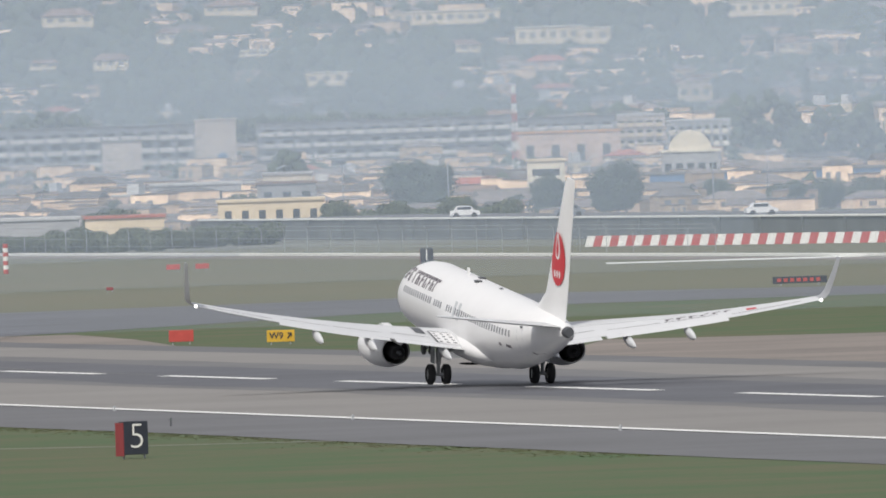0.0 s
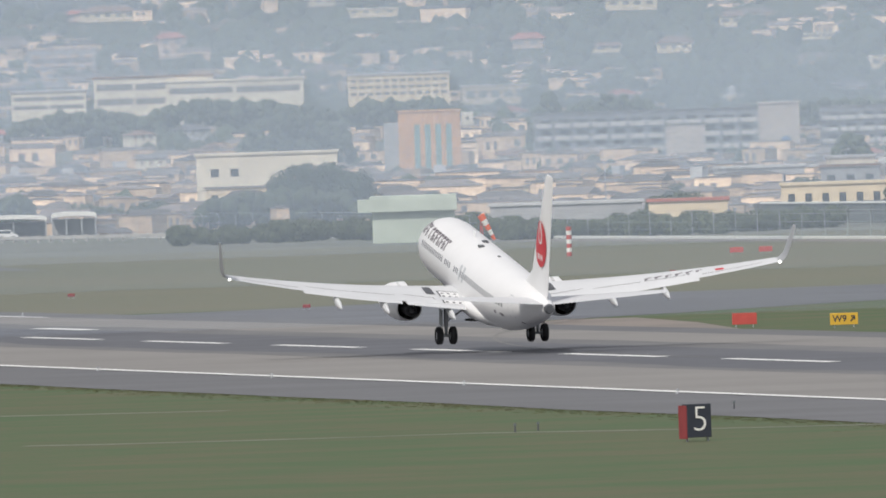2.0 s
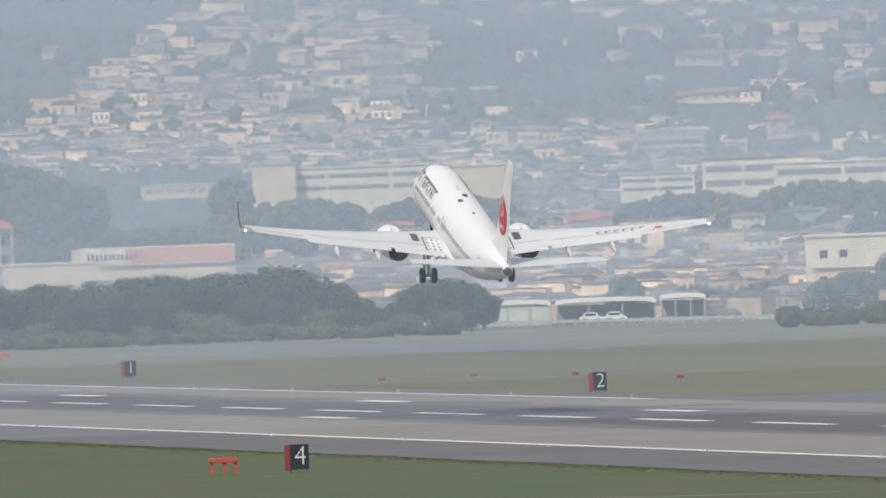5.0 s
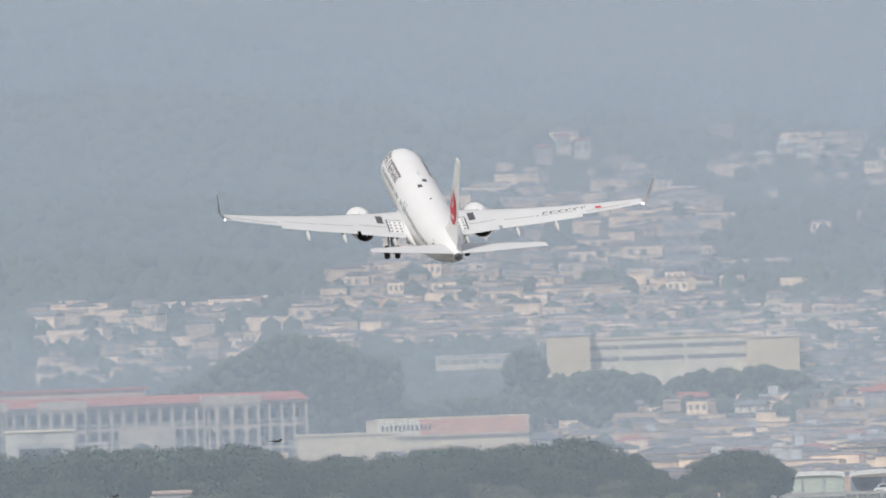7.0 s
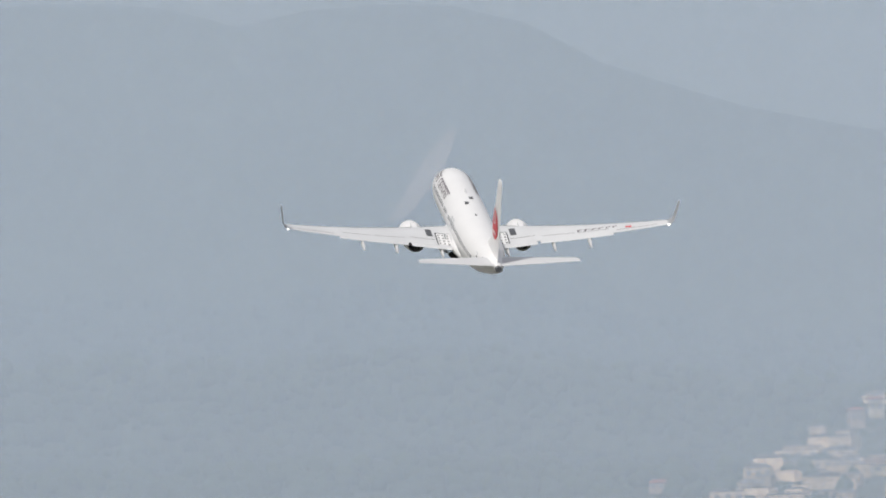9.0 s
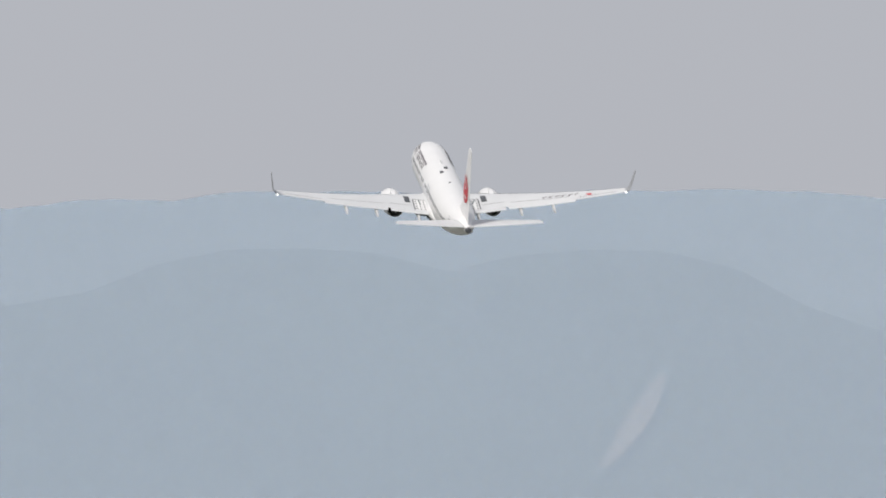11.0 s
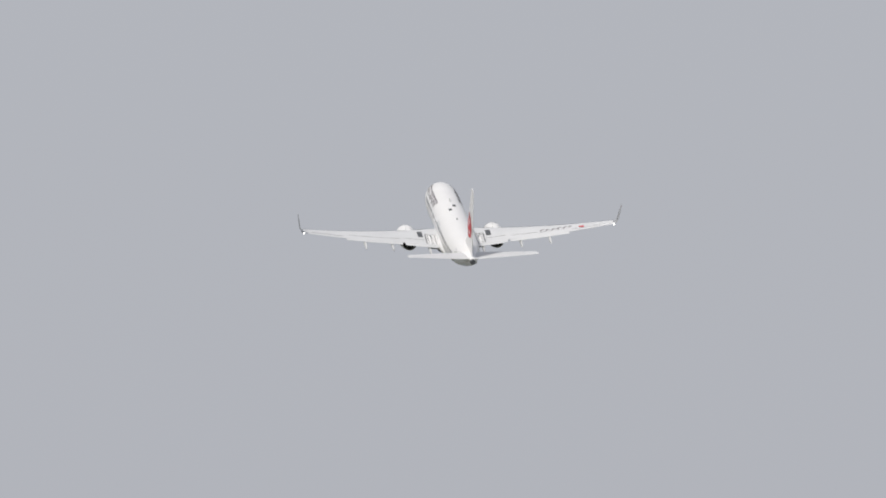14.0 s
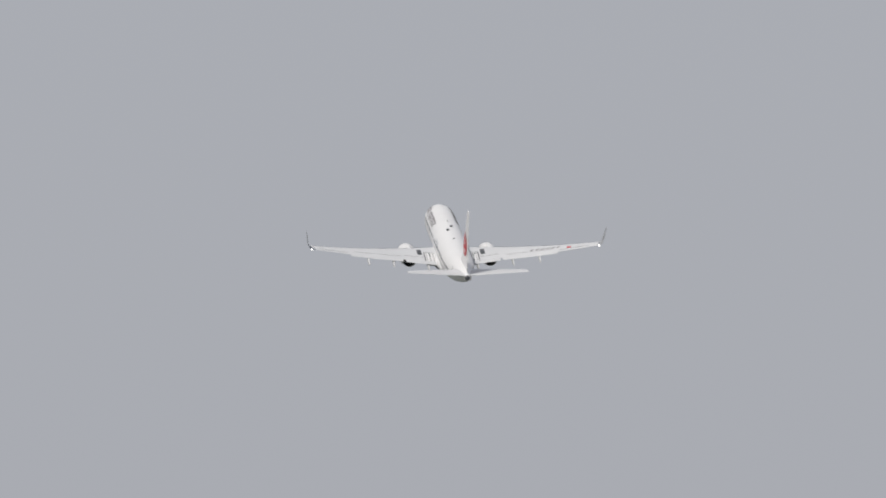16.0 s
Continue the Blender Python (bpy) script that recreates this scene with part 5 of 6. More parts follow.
# ---- houses ----
def house_kind(w, d, h, wall, roof, gable, label):
    t = thing("house", label, "house", "houses of the hillside town")
    wl_ = part("wall", boxed(-w / 2, w / 2, -d / 2, d / 2, -2.5, h), wall, t)
    e = 0.45
    bm = bmesh.new()
    rh = w * 0.16 if gable != "flat" else 0.25
    if gable == "flat":
        box(bm, -w / 2 - 0.15, w / 2 + 0.15, -d / 2 - 0.15, d / 2 + 0.15, h + 0.004, h + 0.3)
        box(bm, -w * 0.2, w * 0.15, -d * 0.2, d * 0.2, h + 0.3, h + 1.8)
    else:
        r = 0.5 if gable == "gable" else 0.18
        lo = [bm.verts.new((sx * (w / 2 + e), sy * (d / 2 + e), h)) for sx, sy in ((-1, -1), (1, -1), (1, 1), (-1, 1))]
        hi = [bm.verts.new((-w * r, 0, h + rh)), bm.verts.new((w * r, 0, h + rh))]
        bm.faces.new(lo[::-1])
        bm.faces.new((lo[0], lo[1], hi[1], hi[0]))
        bm.faces.new((lo[2], lo[3], hi[0], hi[1]))
        bm.faces.new((lo[1], lo[2], hi[1]))
        bm.faces.new((lo[3], lo[0], hi[0]))
    part("roof", bm, roof, t)
    # panes carry the haze in their pale colour
    windows(wl_, w * 0.9, 0.2, h, -d / 2, 2, 3, 0.34, 0.38, HAZED_PANE)
    return t


KINDS = []
for i in range(14):
    wall, wn_ = ((W_WHITE, "white"), (W_CREAM, "cream"), (W_WHITE, "white"), (W_PINK, "pale pink"), (W_GREY, "grey"), (W_CREAM, "cream"), (W_TAN, "tan"))[i % 7]
    roof, rn = ((R_GREY, "grey tiled"), (R_DARK, "dark slate"), (R_BROWN, "brown tiled"), (R_PALE, "flat pale"), (R_RED, "red tiled"))[i % 5]
    KINDS.append(house_kind(rnd.uniform(4.0, 6.8), rnd.uniform(4, 5), rnd.uniform(2.7, 3.5), wall, roof, "flat" if i % 5 == 3 else ("gable", "hip")[i % 2], f"{wn_} two-storey house with a {rn} roof"))


def slope_at(b, el):
    """The distance at which the hillside rises to an elevation."""
    lo, hi = 3700.0, 4715.0
    for _ in range(30):
        mid = (lo + hi) / 2
        if land(b, mid) < el_z(el, mid):
            lo = mid
        else:
            hi = mid
    return lo


CLEAR = [(-2.73, -1.91, 3979, 4000), (-3.75, -3.03, 3979, 4000), (-1.81, -1.48, 3979, 4000)]


def open_ground(b, d):
    return any(b0 < b < b1 and d0 < d < d1 for b0, b1, d0, d1 in CLEAR)


def villa(b0, b1, el0, el1, wall, roof, label, flat=False):
    """A house or row on the hillside, with its window band, eaves and roof."""
    b = (b0 + b1) / 2
    d = slope_at(b, el0) - 3
    CLEAR.append((b0 - 0.01, b1 + 0.01, d - 42, d + 12))
    w, z0 = radians(b1 - b0) * d, el_z(el0, d)
    h = el_z(el1, d) - z0
    t = thing("house", label, "house", "", facing(b, d, z0, rnd.uniform(-9, 9)))
    rise = 0.25 if flat else min(h * 0.42, w * 0.2)
    hw = h - rise
    wl_ = part("wall", boxed(-w / 2, w / 2, 0, 6, -5, hw), wall, t)
    bm = bmesh.new()
    if flat:
        box(bm, -w / 2 - 0.2, w / 2 + 0.2, -0.3, 6.2, hw + 0.004, hw + rise, 0.04)
    else:
        lo = [bm.verts.new((x, y, hw)) for x, y in ((-w / 2 - 0.4, -0.5), (w / 2 + 0.4, -0.5), (w / 2 + 0.4, 6.5), (-w / 2 - 0.4, 6.5))]
        hi = [bm.verts.new((x, 3, hw + rise)) for x in (-w * 0.3, w * 0.3)]
        for q in ((lo[3], lo[2], lo[1], lo[0]), (lo[0], lo[1], hi[1], hi[0]), (lo[2], lo[3], hi[0], hi[1]), (lo[1], lo[2], hi[1]), (lo[3], lo[0], hi[0])):
            bm.faces.new(q)
    part("roof", bm, roof, t)
    n = max(2, int(w / 2.2))
    # hillside panes use the haze-paled grey
    windows(wl_, w * 0.94, 0.1, hw, 0, 2 if hw > 3.6 else 1, n, rnd.uniform(0.45, 0.7), 0.4, W_SHADE_HAZE)


for rows, wall, roof, label in (
        ([(-0.125, 0.179, 0.222, 0.259), (0.219, 0.40, 0.160, 0.206), (0.40, 0.481, 0.155, 0.20), (0.662, 0.758, -0.013, 0.034), (-0.364, -0.247, 0.065, 0.101), (0.797, 1.0, 0.219, 0.258), (-0.556, -0.458, 0.151, 0.169),
          (-1.485, -1.302, 0.003, 0.055), (-3.109, -2.907, 0.156, 0.174), (-3.265, -3.172, 0.153, 0.178), (-1.797, -1.657, 0.256, 0.277), (-4.047, -3.829, 0.055, 0.093), (-3.144, -2.978, 0.59, 0.64)], W_CREAM, W_WHITE, "pale flat-roofed house row on the wooded slope"),
        ([(-0.946, -0.852, 0.129, 0.171), (-1.081, -0.941, 0.252, 0.299), (-0.637, -0.489, 0.269, 0.307), (0.031, 0.122, 0.143, 0.177), (0.931, 1.04, 0.115, 0.154), (-0.772, -0.705, 0.195, 0.235), (-1.123, -1.038, 0.136, 0.161),
          (-3.13, -3.08, 0.184, 0.243), (-2.532, -2.376, 0.267, 0.306), (-1.921, -1.827, 0.289, 0.328), (-2.564, -2.432, 0.372, 0.411), (-3.57, -3.489, 0.351, 0.394), (-3.355, -3.274, 0.269, 0.291), (-3.722, -3.628, 0.479, 0.525),
          (-3.282, -3.212, 0.581, 0.612), (-2.848, -2.754, 0.529, 0.557)], W_CREAM, R_BROWN, "cream house with a brown roof on the wooded slope"),
        ([(0.248, 0.354, 0.088, 0.126), (0.258, 0.382, 0.019, 0.047), (-1.348, -1.26, 0.153, 0.195), (-2.317, -2.242, 0.16, 0.227), (-3.748, -3.592, 0.611, 0.681), (-2.568, -2.498, 0.27, 0.298), (-2.775, -2.614, 0.593, 0.66), (-4.307, -4.26, 0.453, 0.487)],
         W_PINK, R_RED, "pinkish house with a red tiled roof on the wooded slope")):
    for b0, b1, el0, el1 in rows:
        n = 3 if el0 > 0.5 and b1 - b0 > 0.12 else 1
        for k in range(n):
            w, lift = (b1 - b0) / n, (0.014 * ((k * 2) % 3 - 1) if n > 1 else 0.0)
            villa(b0 + w * k, b0 + w * (k + 0.82 if n > 1 else 1), el0 + lift + 0.02 * (n > 1), el1 + lift, (wall, W_CREAM, W_WHITE)[k], roof, label, roof is W_WHITE and n == 1)


def built_up(b, d):
    """How densely the town is built there, 0 to 1."""
    el = math.degrees(math.atan((land(b, d) - 15.2) / d))
    p = polar(b, d)
    f = noise.noise((p.x / 55, p.y / 110, 11)) * 0.5 + 0.5
    if d < 3960:
        return 0.85 if -3.5 < b < 1.7 else 0.25
    if -4.35 < b < -3.25:
        top = 0.70 - abs(b + 3.66) * (0.52 if b > -3.66 else 0.62)
        return 0.95 if 0.1 < el < top else 0.0
    if -5.15 < b <= -4.2:
        return 0.9 if 0.03 < el < 0.25 + 0.03 * noise.noise((b * 6, 2, 2)) else 0.0
    if -3.3 < b < -2.5:
        return 0.75 if (0.5 < el < 0.67 + 0.04 * noise.noise((b * 5, 8, 2)) or el < 0.2) else 0.05
    if b >= -2.5:
        if -0.92 < b < 0.06 and -0.01 < el < 0.135:
            return 0.03
        return (0.55 if f > 0.45 else 0.08) if el < 0.75 else 0.0
    return 0.0


spots, cells, tries = [], set(), 0
while len(spots) < 3600 and tries < 60000:
    tries += 1
    b = rnd.uniform(-5.4, 1.75) if rnd.random() < 0.75 else rnd.uniform(-4.4, -2.5)
    d = rnd.uniform(2720, 3900) if rnd.random() < 0.3 else rnd.uniform(3940, 4520)
    if rnd.random() > built_up(b, d) or open_ground(b, d):
        continue
    p = polar(b, d)
    cell = (int(p.x / 5.5), int(p.y / 7)) if d > 3900 else (int(p.x / 7), int(p.y / 14))
    if cell in cells:
        continue
    cells.add(cell)
    spots.append((b, d, p))
for i in range(330):
    b, d = rnd.uniform(-3.35, 1.6), rnd.uniform(2625, 2880)
    if not (-2.2 < b < -1.75 and d > 2700):
        spots.append((b, d, polar(b, d)))
spots.sort(key=lambda s: s[1])
placed = 0
far_walls, far_roofs, far_panes = bmesh.new(), bmesh.new(), bmesh.new()
for i, (b, d, p) in enumerate(spots):
    m = facing(b, d, land(b, d) - rnd.uniform(0, 0.8), rnd.choice((-28, -14, 0, 0, 10, 20)))
    if i % 6 == 0 and d > 2950 and placed < 290:
        k = KINDS[rnd.randrange(len(KINDS))] if placed >= len(KINDS) else KINDS[placed]
        if placed < len(KINDS):
            k.matrix_basis = m
        else:
            copy_thing(k, m)
        placed += 1
    else:
        w, dd, h = rnd.choice((rnd.uniform(1.6, 3) if d < 2880 else rnd.uniform(2.6, 5), rnd.uniform(3.5, 6), rnd.uniform(6, 10))), rnd.uniform(3.4, 4.8), rnd.uniform(1.6, 3.3) if d > 3900 else rnd.uniform(2.2, 4.6) if d > 2880 else rnd.uniform(0.9, 2.9)
        for q in (-0.3, 0.02, 0.34)[: rnd.choice((0, 2, 3))]:
            a, c = w * q - w * 0.08, w * q + w * 0.08
            far_panes.faces.new([far_panes.verts.new(m @ Vector((x, -dd / 2 - 0.03, z))) for x, z in ((a, h * 0.45), (c, h * 0.45), (c, h * 0.8), (a, h * 0.8))])
        vs = [far_walls.verts.new(m @ Vector((sx * w / 2, sy * dd / 2, z))) for z in (-4, h) for sx, sy in ((-1, -1), (1, -1), (1, 1), (-1, 1))]
        for q in ((0, 1, 5, 4), (1, 2, 6, 5), (2, 3, 7, 6), (3, 0, 4, 7), (4, 5, 6, 7)):
            far_walls.faces.new([vs[j] for j in q])
        lo = [far_roofs.verts.new(m @ Vector((sx * (w / 2 + 0.12), sy * (dd / 2 + 0.15), h + 0.01))) for sx, sy in ((-1, -1), (1, -1), (1, 1), (-1, 1))]
        r, top = rnd.choice((0.5, 0.3, 0.2)), h + min(w, 5) * rnd.choice((0.03, 0.06, 0.12, 0.2))
        hi = [far_roofs.verts.new(m @ Vector((q * w * r, 0, top))) for q in (-1, 1)]
        for q in ((0, 1, 5, 4), (2, 3, 4, 5)):
            far_roofs.faces.new([(lo + hi)[j] for j in q])
        far_roofs.faces.new((lo[1], lo[2], hi[1]))
        far_roofs.faces.new((lo[3], lo[0], hi[0]))
DIST_WALL = surface("distant_walls", (0.84, 0.60, 0.42), 0.85, vary=0.25, size=3, fine=4, island=0.5)
DIST_ROOF = surface("distant_roofs", (0.18, 0.155, 0.145), 0.85, vary=0.2, size=3, fine=4, island=0.6)
far = tagged(part("distant_houses", far_walls, DIST_WALL), "many pale houses of the hillside town", "houses", kind="stuff")
part("distant_roofs", far_roofs, DIST_ROOF, far, "grey and brown roofs")
# these panes also have haze mixed into their grey
part("distant_windows", far_panes, W_SHADE_HAZE, far, "dark windows")


# ---- trees ----
def tree_kind(h, w, seed, leaf, label):
    r = random.Random(seed)
    t = thing("tree", label, "tree", "trees at the airfield edge")
    bm = bmesh.new()
    tube(bm, (0, 0, -0.6), (0.1, 0, h * 0.42), 0.28, 0.17, 8)
    for k in range(6):
        a = r.uniform(0, 6.28)
        z = h * r.uniform(0.22, 0.45)
        tube(bm, (0.05, 0, z), (math.cos(a) * w * 0.3, math.sin(a) * w * 0.3, z + h * r.uniform(0.15, 0.3)), 0.1, 0.04, 5)
    part("trunk", bm, BARK, t)
    bm = bmesh.new()
    lobes = []
    for k in range(18):
        a = r.uniform(0, 6.28)
        q = r.uniform(0, 0.36) * w
        lobes.append((Vector((math.cos(a) * q, math.sin(a) * q, h * r.uniform(0.28, 0.8))), r.uniform(0.16, 0.27) * w))
    for c, rad in lobes:
        for k in range(270):
            v = Vector((r.gauss(0, 1), r.gauss(0, 1), r.gauss(0, 1))).normalized()
            p = c + Vector((v.x, v.y, v.z * 0.85)) * rad * r.uniform(0.7, 1.1)
            s = r.uniform(0.15, 0.31)
            u = (v.cross(Vector((r.gauss(0, 1), r.gauss(0, 1), r.gauss(0, 1))))).normalized()
            q = (v * 0.7 + Vector((r.gauss(0, 0.5), r.gauss(0, 0.5), 0.3))).normalized()
            x = q.cross(u).normalized()
            bm.faces.new([bm.verts.new(p + a) for a in (x * s, u * s * 0.8, -x * s, -u * s * 0.8)])
    part("crown", bm, leaf, t)
    return t


TREES = [tree_kind(9.3, 8.0, 1, LEAF, "dense dark green tree by the airfield edge"), tree_kind(11.0, 8.6, 2, LEAF, "dense dark green tree by the airfield edge"),
         tree_kind(7.8, 8.6, 3, LEAF, "broad dark green tree by the airfield edge"), tree_kind(4.2, 6.5, 4, LEAF_B, "low olive-green bushy tree by the fence"), tree_kind(2.4, 5.0, 5, LEAF_B, "low pale green shrub along the fence")]
used = set()


TALL = (9.3, 11.0, 7.8, 4.2, 2.4)


def plant(kind, b, d, turn, size=1.0):
    m = facing(b, d, land(b, d) - 0.1, turn) @ Matrix.Diagonal((size, size, size, 1))
    if kind not in used:
        TREES[kind].matrix_basis = m
        used.add(kind)
    else:
        k = size / TREES[kind].scale[0]
        copy_thing(TREES[kind], facing(b, d, land(b, d) - 0.1, turn) @ Matrix.Diagonal((k, k, k, 1)))


# the long belt beyond the far end of the runway, and the clump beside it
BELT = [(-5.6, -0.13), (-5.08, -0.135), (-4.88, -0.112), (-4.62, -0.125), (-4.46, -0.155), (-4.3, -0.17), (-4.15, -0.165), (-3.9, -0.147), (-3.68, -0.142), (-3.56, -0.172), (-3.47, -0.214), (-3.40, -0.26), (-3.355, -0.235), (-3.3, -0.195), (-3.18, -0.19), (-3.08, -0.24)]
for i in range(78):
    b = -5.5 + i * 0.0312 + rnd.uniform(-0.012, 0.012)
    d = rnd.uniform(2545, 2600)
    kind = rnd.randrange(3)
    tall = el_z(lerp(BELT, b) + rnd.uniform(-0.02, 0.008), d) - land(b, d)
    plant(kind, b, d, rnd.uniform(0, 360), max(0.35, tall / TALL[kind]))
for i in range(58):
    b = -5.5 + i * 0.041 + rnd.uniform(-0.02, 0.02)
    plant(rnd.choice((2, 3, 3)), b, rnd.uniform(2505, 2535), rnd.uniform(0, 360), rnd.uniform(0.5, 0.85) * (1.0 if b < -3.5 else 0.6))
for i in range(40):
    plant(rnd.choice((3, 4, 4)), -5.4 + i * 0.056 + rnd.uniform(-0.02, 0.02), rnd.uniform(2475, 2500), rnd.uniform(0, 360), rnd.uniform(0.4, 0.65) if i < 14 else rnd.uniform(0.5, 0.8))
for i in range(70):
    plant(rnd.choice((0, 2, 3)), rnd.uniform(-2.6, 1.6), rnd.uniform(2640, 2950), rnd.uniform(0, 360), rnd.uniform(0.22, 0.45))
for i in range(44):
    b = -2.3 + i * 0.042 + rnd.uniform(-0.02, 0.02)
    plant(3, b, rnd.uniform(2325, 2350) if b > -1.45 else rnd.uniform(2390, 2420), rnd.uniform(0, 360), rnd.uniform(0.42, 0.64))
for b0, b1, n, d, kinds in ((-2.0, -1.76, 8, 2800, (2, 1, 0)), (-0.12, 0.0, 4, 2750, (1, 0)), (0.27, 0.33, 2, 2660, (0, 2)), (0.42, 0.52, 4, 2660, (0, 2)), (-4.9, -4.7, 6, 2468, (3,)), (-5.5, -4.9, 8, 2466, (4,)), (-0.97, -0.86, 4, 2620, (3, 3)), (-0.95, -0.6, 7, 2330, (4,)),
                            (-1.45, -1.0, 12, 2330, (4,)), (0.9, 1.3, 6, 2700, (3,)), (-0.3, 0.2, 8, 2590, (4, 3)), (-2.55, -2.28, 5, 2800, (3,)), (-0.58, -0.5, 3, 2850, (3,))):
    for i in range(n):
        plant(rnd.choice(kinds), b0 + (b1 - b0) * (i + rnd.random()) / n, d + rnd.uniform(-25, 25), rnd.uniform(0, 360), rnd.uniform(0.66, 0.88))


# woods: countless crowns on the slopes and between the houses
def woods():
    r = random.Random(21)
    ico = bmesh.new()
    bmesh.ops.create_icosphere(ico, subdivisions=1, radius=1)
    base = np.array([v.co[:] for v in ico.verts])
    tri = np.array([[v.index for v in f.verts] for f in ico.faces])
    ico.free()
    verts, faces = [], []
    k = 0
    for i in range(34000):
        b = r.uniform(-8.5, 2.2)
        d = r.uniform(3940, 4580) if i % 4 else r.uniform(2950, 3950)
        dens = built_up(b, d)
        if r.random() < dens * (0.8 if d > 3960 else 0.75):
            continue
        if d < 3950 and noise.noise((b * 4, d / 160, 2)) < 0.05:
            continue
        if open_ground(b, d):
            continue
        p = polar(b, d, land(b, d))
        s = r.uniform(1.2, 2.6)
        q = base * np.array([s, s, s * r.uniform(0.8, 1.3)]) * (1 + 0.16 * np.random.standard_normal((len(base), 1)))
        verts.append(q + np.array([p.x, p.y, p.z + s * 0.5]))
        faces.append(tri + k)
        k += len(base)
        if k > 22000 * len(base):
            break
    # the wooded knoll behind the arcaded building
    for i in range(3200):
        b = r.uniform(-4.82, -4.15)
        d = r.uniform(3740, 3900)
        top = el_z(0.16 - 0.55 * abs(b + 4.42) ** 1.3 + 0.03 * noise.noise((b * 9, 0, 4)), d)
        p = polar(b, d, land(b, d) + (top - land(b, d)) * r.random() ** 0.5)
        s = r.uniform(0.6, 1.3)
        verts.append(base * s * (1 + 0.16 * np.random.standard_normal((len(base), 1))) + np.array(p[:]))
        faces.append(tri + k)
        k += len(base)
    # stands of trees rising between the buildings: bearings, top, distance
    for b0, b1, top, d0 in ((-0.473, -0.364, -0.099, 3300), (0.80, 1.01, 0.024, 3650), (0.96, 1.25, -0.045, 3500), (-2.0, -1.79, 0.035, 3760), (-2.12, -1.82, 0.012, 3700), (-1.305, -1.2, 0.03, 3860), (-3.87, -3.73, 0.13, 3930),
                            (-3.74, -3.5, 0.035, 3900), (-4.25, -3.6, -0.02, 3880), (-0.95, 0.3, -0.012, 3900), (-1.24, -0.9, 0.02, 3890), (-2.77, -2.68, -0.205, 2700), (-2.24, -1.74, -0.215, 2660),
                            (-3.8, -3.4, 0.045, 3968), (-3.45, -2.98, 0.04, 3970), (-2.76, -2.3, 0.02, 3968), (-2.4, -1.88, 0.045, 3970), (-1.86, -1.46, 0.03, 3968)):
        mid, half = (b0 + b1) / 2, (b1 - b0) / 2
        for i in range(int(half * 2400)):
            b = r.uniform(b0, b1)
            d = d0 + r.uniform(-14, 14)
            u = abs(b - mid) / half
            crest = el_z(top, d) - land(b, d)
            hgt = crest * (1 - u ** 3) ** 0.5 * (0.86 + 0.2 * noise.noise((b * 30, d0, 0)))
            p = polar(b, d, land(b, d) + hgt * r.random() ** 0.45)
            s = r.uniform(0.5, 1.15)
            verts.append(base * s * (1 + 0.2 * np.random.standard_normal((len(base), 1))) + np.array(p[:]))
            faces.append(tri + k)
            k += len(base)
    me = bpy.data.meshes.new("woods")
    v, f = np.concatenate(verts), np.concatenate(faces)
    me.from_pydata(v.tolist(), [], f.tolist())
    me.materials.append(surface("woodland", (0.06, 0.08, 0.045), 0.9, vary=0.2, size=8, fine=8, island=0.2))
    me.polygons.foreach_set("use_smooth", [True] * len(me.polygons))
    tagged(new("woods", me), "dense green woods on the hillside", "woods", kind="stuff")


woods()

# rough grass beside the runway
def rough_grass():
    r = np.random.RandomState(5)
    n = 26000
    s_, o_ = r.uniform(-330, 520, n), -41.6 + r.normal(0, 1.6, n)
    x = START.x + ALONG.x * s_ + ACROSS.x * o_
    y = START.y + ALONG.y * s_ + ACROSS.y * o_
    keep = y > 880
    x, y = x[keep], y[keep]
    n = len(x)
    a, w, h = r.uniform(0, 3.14, n), r.uniform(0.1, 0.3, n), r.uniform(0.006, 0.022, n)
    dx, dy = np.cos(a) * w, np.sin(a) * w * 0.4
    v = np.stack([np.stack([x - dx, y - dy, np.zeros(n)], 1), np.stack([x + dx, y + dy, np.zeros(n)], 1), np.stack([x + dx * 0.3 + r.normal(0, 0.04, n), y, h], 1)], 1).reshape(-1, 3)
    me = bpy.data.meshes.new("rough_grass")
    me.from_pydata(v.tolist(), [], np.arange(3 * n).reshape(-1, 3).tolist())
    me.materials.append(surface("grass_blades", (0.085, 0.105, 0.045), 0.9, vary=0.3, size=9, fine=10, tint=(0.16, 0.145, 0.08), spread=0.4, island=0.12))
    tagged(new("rough_grass", me), "rough green and straw-coloured grass beside the runway", "grass", kind="stuff")


rough_grass()

# bare earth slip on the mountain
bm = bmesh.new()
rows = []
for k in range(15):
    u = k / 14
    b = -4.99 + 0.175 * u ** 0.8
    w = 0.024 * (0.5 + math.sin(math.pi * u) + 0.3 * noise.noise((u * 5, 1, 0)))
    el = 1.19 + 0.25 * u
    d = 4500
    for _ in range(30):
        d += (el_z(el, d) - land(b, d)) * 1.2
        d = max(4200, min(4715, d))
    rows.append([bm.verts.new(polar(b + q * w, d - 1, land(b + q * w, d) + 2.5)) for q in (-1, -0.4, 0.3, 1)])
for a, c in zip(rows, rows[1:]):
    for j in range(3):
        bm.faces.new((a[j], a[j + 1], c[j + 1], c[j]))
tagged(part("bare_slope", bm, surface("bare_earth", (0.30, 0.24, 0.19), 0.95, vary=0.2, size=15, fine=10)), "pale bare earth slip in the wooded mountain", "ground", kind="structure")


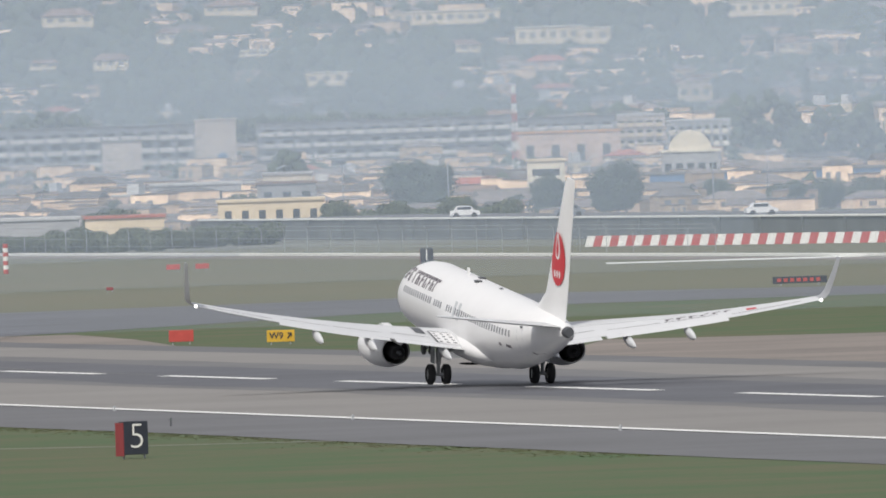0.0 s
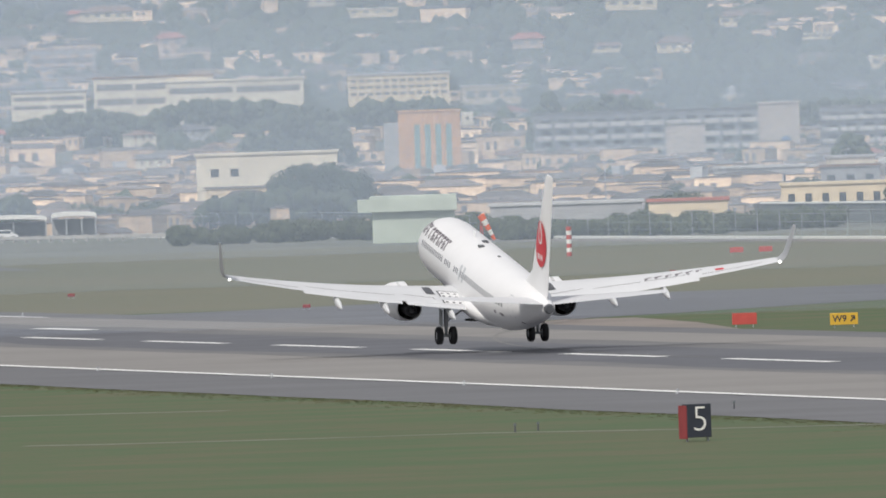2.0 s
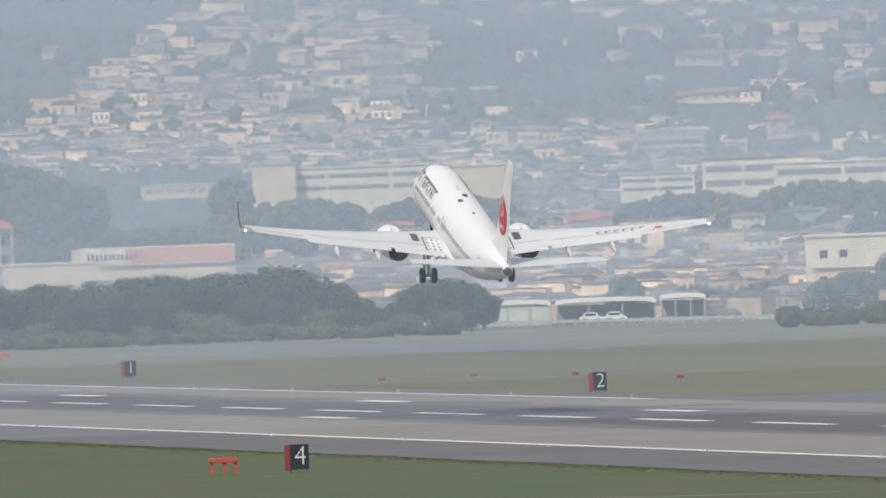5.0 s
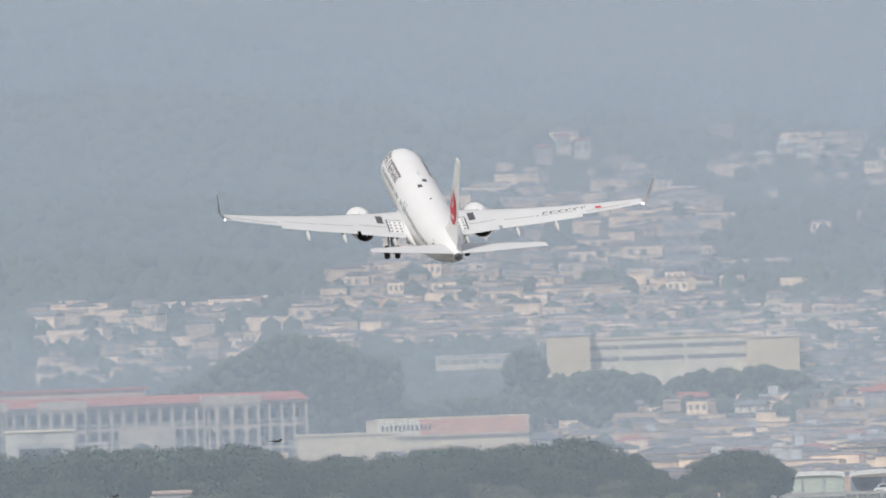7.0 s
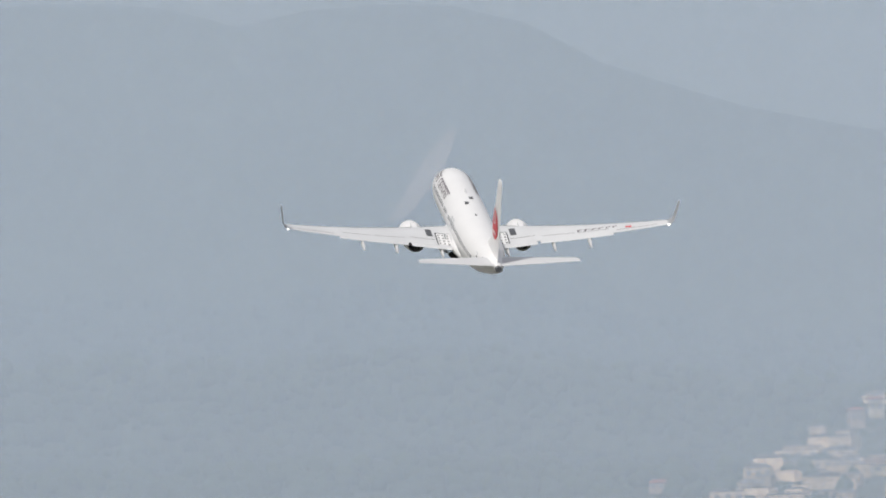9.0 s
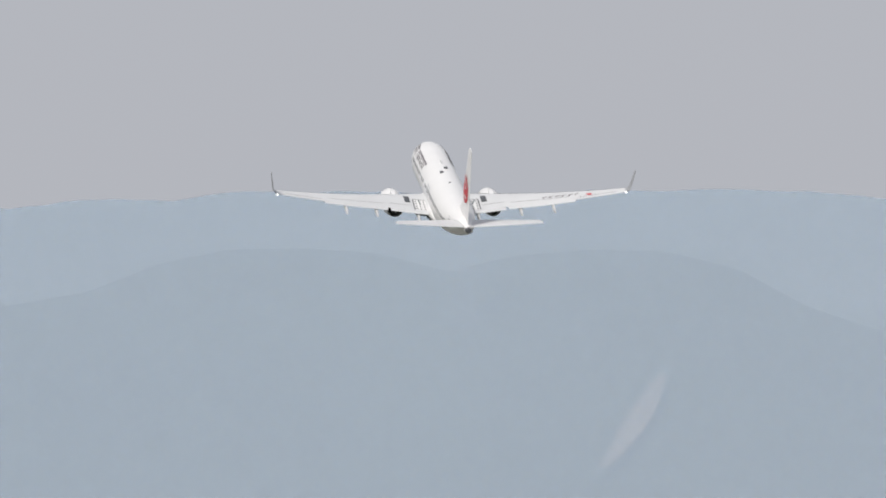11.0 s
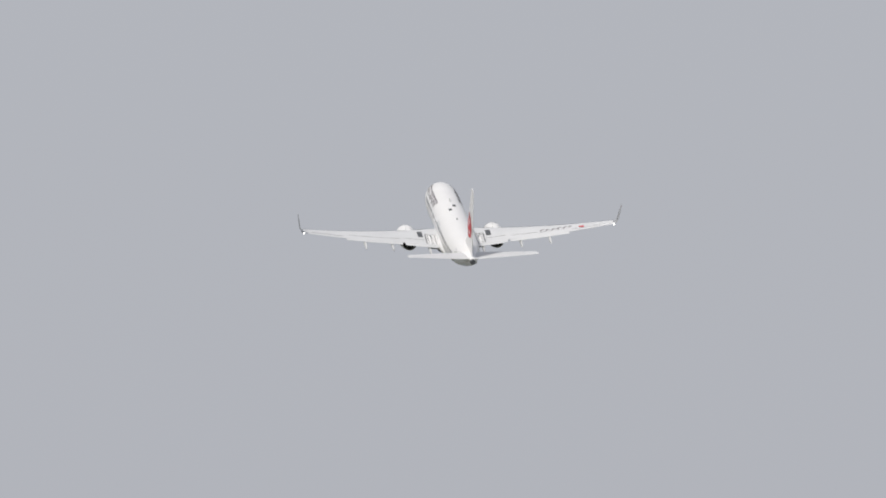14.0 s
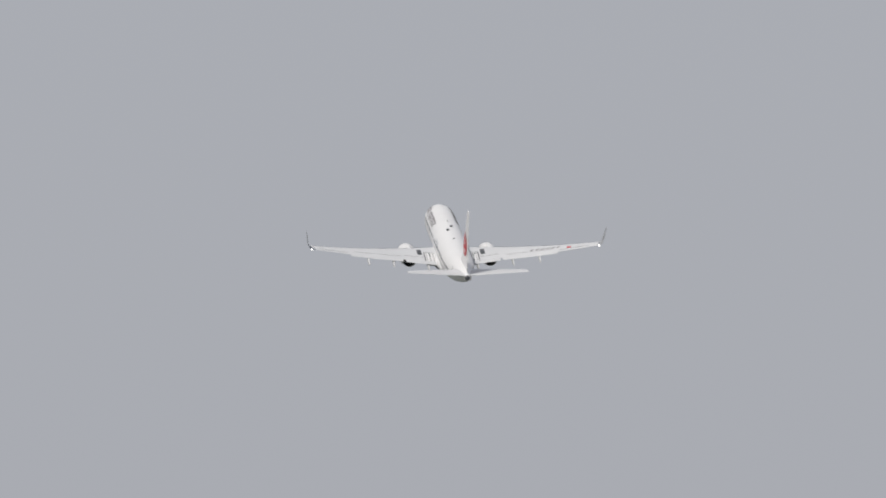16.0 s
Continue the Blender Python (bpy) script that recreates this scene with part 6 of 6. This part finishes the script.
# ---- birds crossing in front of the trees ----
def bird(label):
    t = thing("bird", label, "bird")
    ring = [[(r * math.cos(q), y, r * math.sin(q)) for q in [2 * math.pi * i / 10 for i in range(10)]] for y, r in ((0.24, 0.01), (0.16, 0.045), (0.02, 0.065), (-0.14, 0.05), (-0.3, 0.015))]
    smooth(part("body", loft(ring), SLATE, t))
    for side in (-1, 1):
        w = [[(side * x, y0, z + 0.012), (side * x, y1, z + 0.006), (side * x, y1, z - 0.006), (side * x, y0, z - 0.01)] for x, y0, y1, z in ((0.03, 0.1, -0.1, 0.02), (0.3, 0.12, -0.07, 0.06 + 0.05 * side), (0.58, 0.02, -0.05, 0.1 + 0.14 * side))]
        part("bird_wing", loft(w), SLATE, t)
    part("tail", loft([[(-0.03, -0.25, 0.005), (0.03, -0.25, 0.005), (0.03, -0.25, -0.005), (-0.03, -0.25, -0.005)], [(-0.09, -0.44, 0.005), (0.09, -0.44, 0.005), (0.09, -0.44, -0.005), (-0.09, -0.44, -0.005)]]), SLATE, t)
    return t


def fly(b0, el0, b1, el1, d):
    return [(t, Matrix.Translation(polar(b0 + (b1 - b0) * (t - 6.3) / 0.7, d, el_z(el0 + (el1 - el0) * (t - 6.3) / 0.7, d))) @ pose(0, 0, 0, 0, 12, -60)) for t in (0, 8, 16)]


BIRDS = [(bird("dark bird gliding before the trees"), fly(-4.94, -0.115, -4.493, -0.127, 1050)), (bird("dark bird gliding low before the trees"), fly(-5.35, -0.22, -4.945, -0.263, 1250))]


def motions():
    walk(AIRLINER, [(t, pose(x, y, z, 0, 0, h) @ pose(0, 0, 0, p) @ pose(0, 0, 0, 0, b)) for t, x, y, z, p, b, h in FLIGHT])
    # wheels fold inwards after take-off
    for key, (leg, side) in GEAR.items():
        if side:
            walk(leg, [(t, pose(side * 2.86, 0, z, 0, side * a, 0)) for t, a, z in ((0, 0, 2.11), (0.5, 0, 1.97), (1, 0, 1.82), (1.8, 0, 1.74), (4.2, 0, 1.72), (6.3, 0, 1.86), (7.2, 0, 1.93), (7.7, 20, 1.95), (8.3, 48, 1.95), (9, 68, 1.95), (9.5, 76, 1.95), (10.4, 84, 1.95), (16, 84, 1.95))])
        else:
            walk(leg, [(t, pose(0, 15.6, 1.74, a, 0, 0)) for t, a in ((0, 0), (6.8, 0), (7.4, 25), (8.2, 62), (9, 88), (16, 88))])
    for bird, rows in BIRDS:
        walk(bird, rows)


motions()
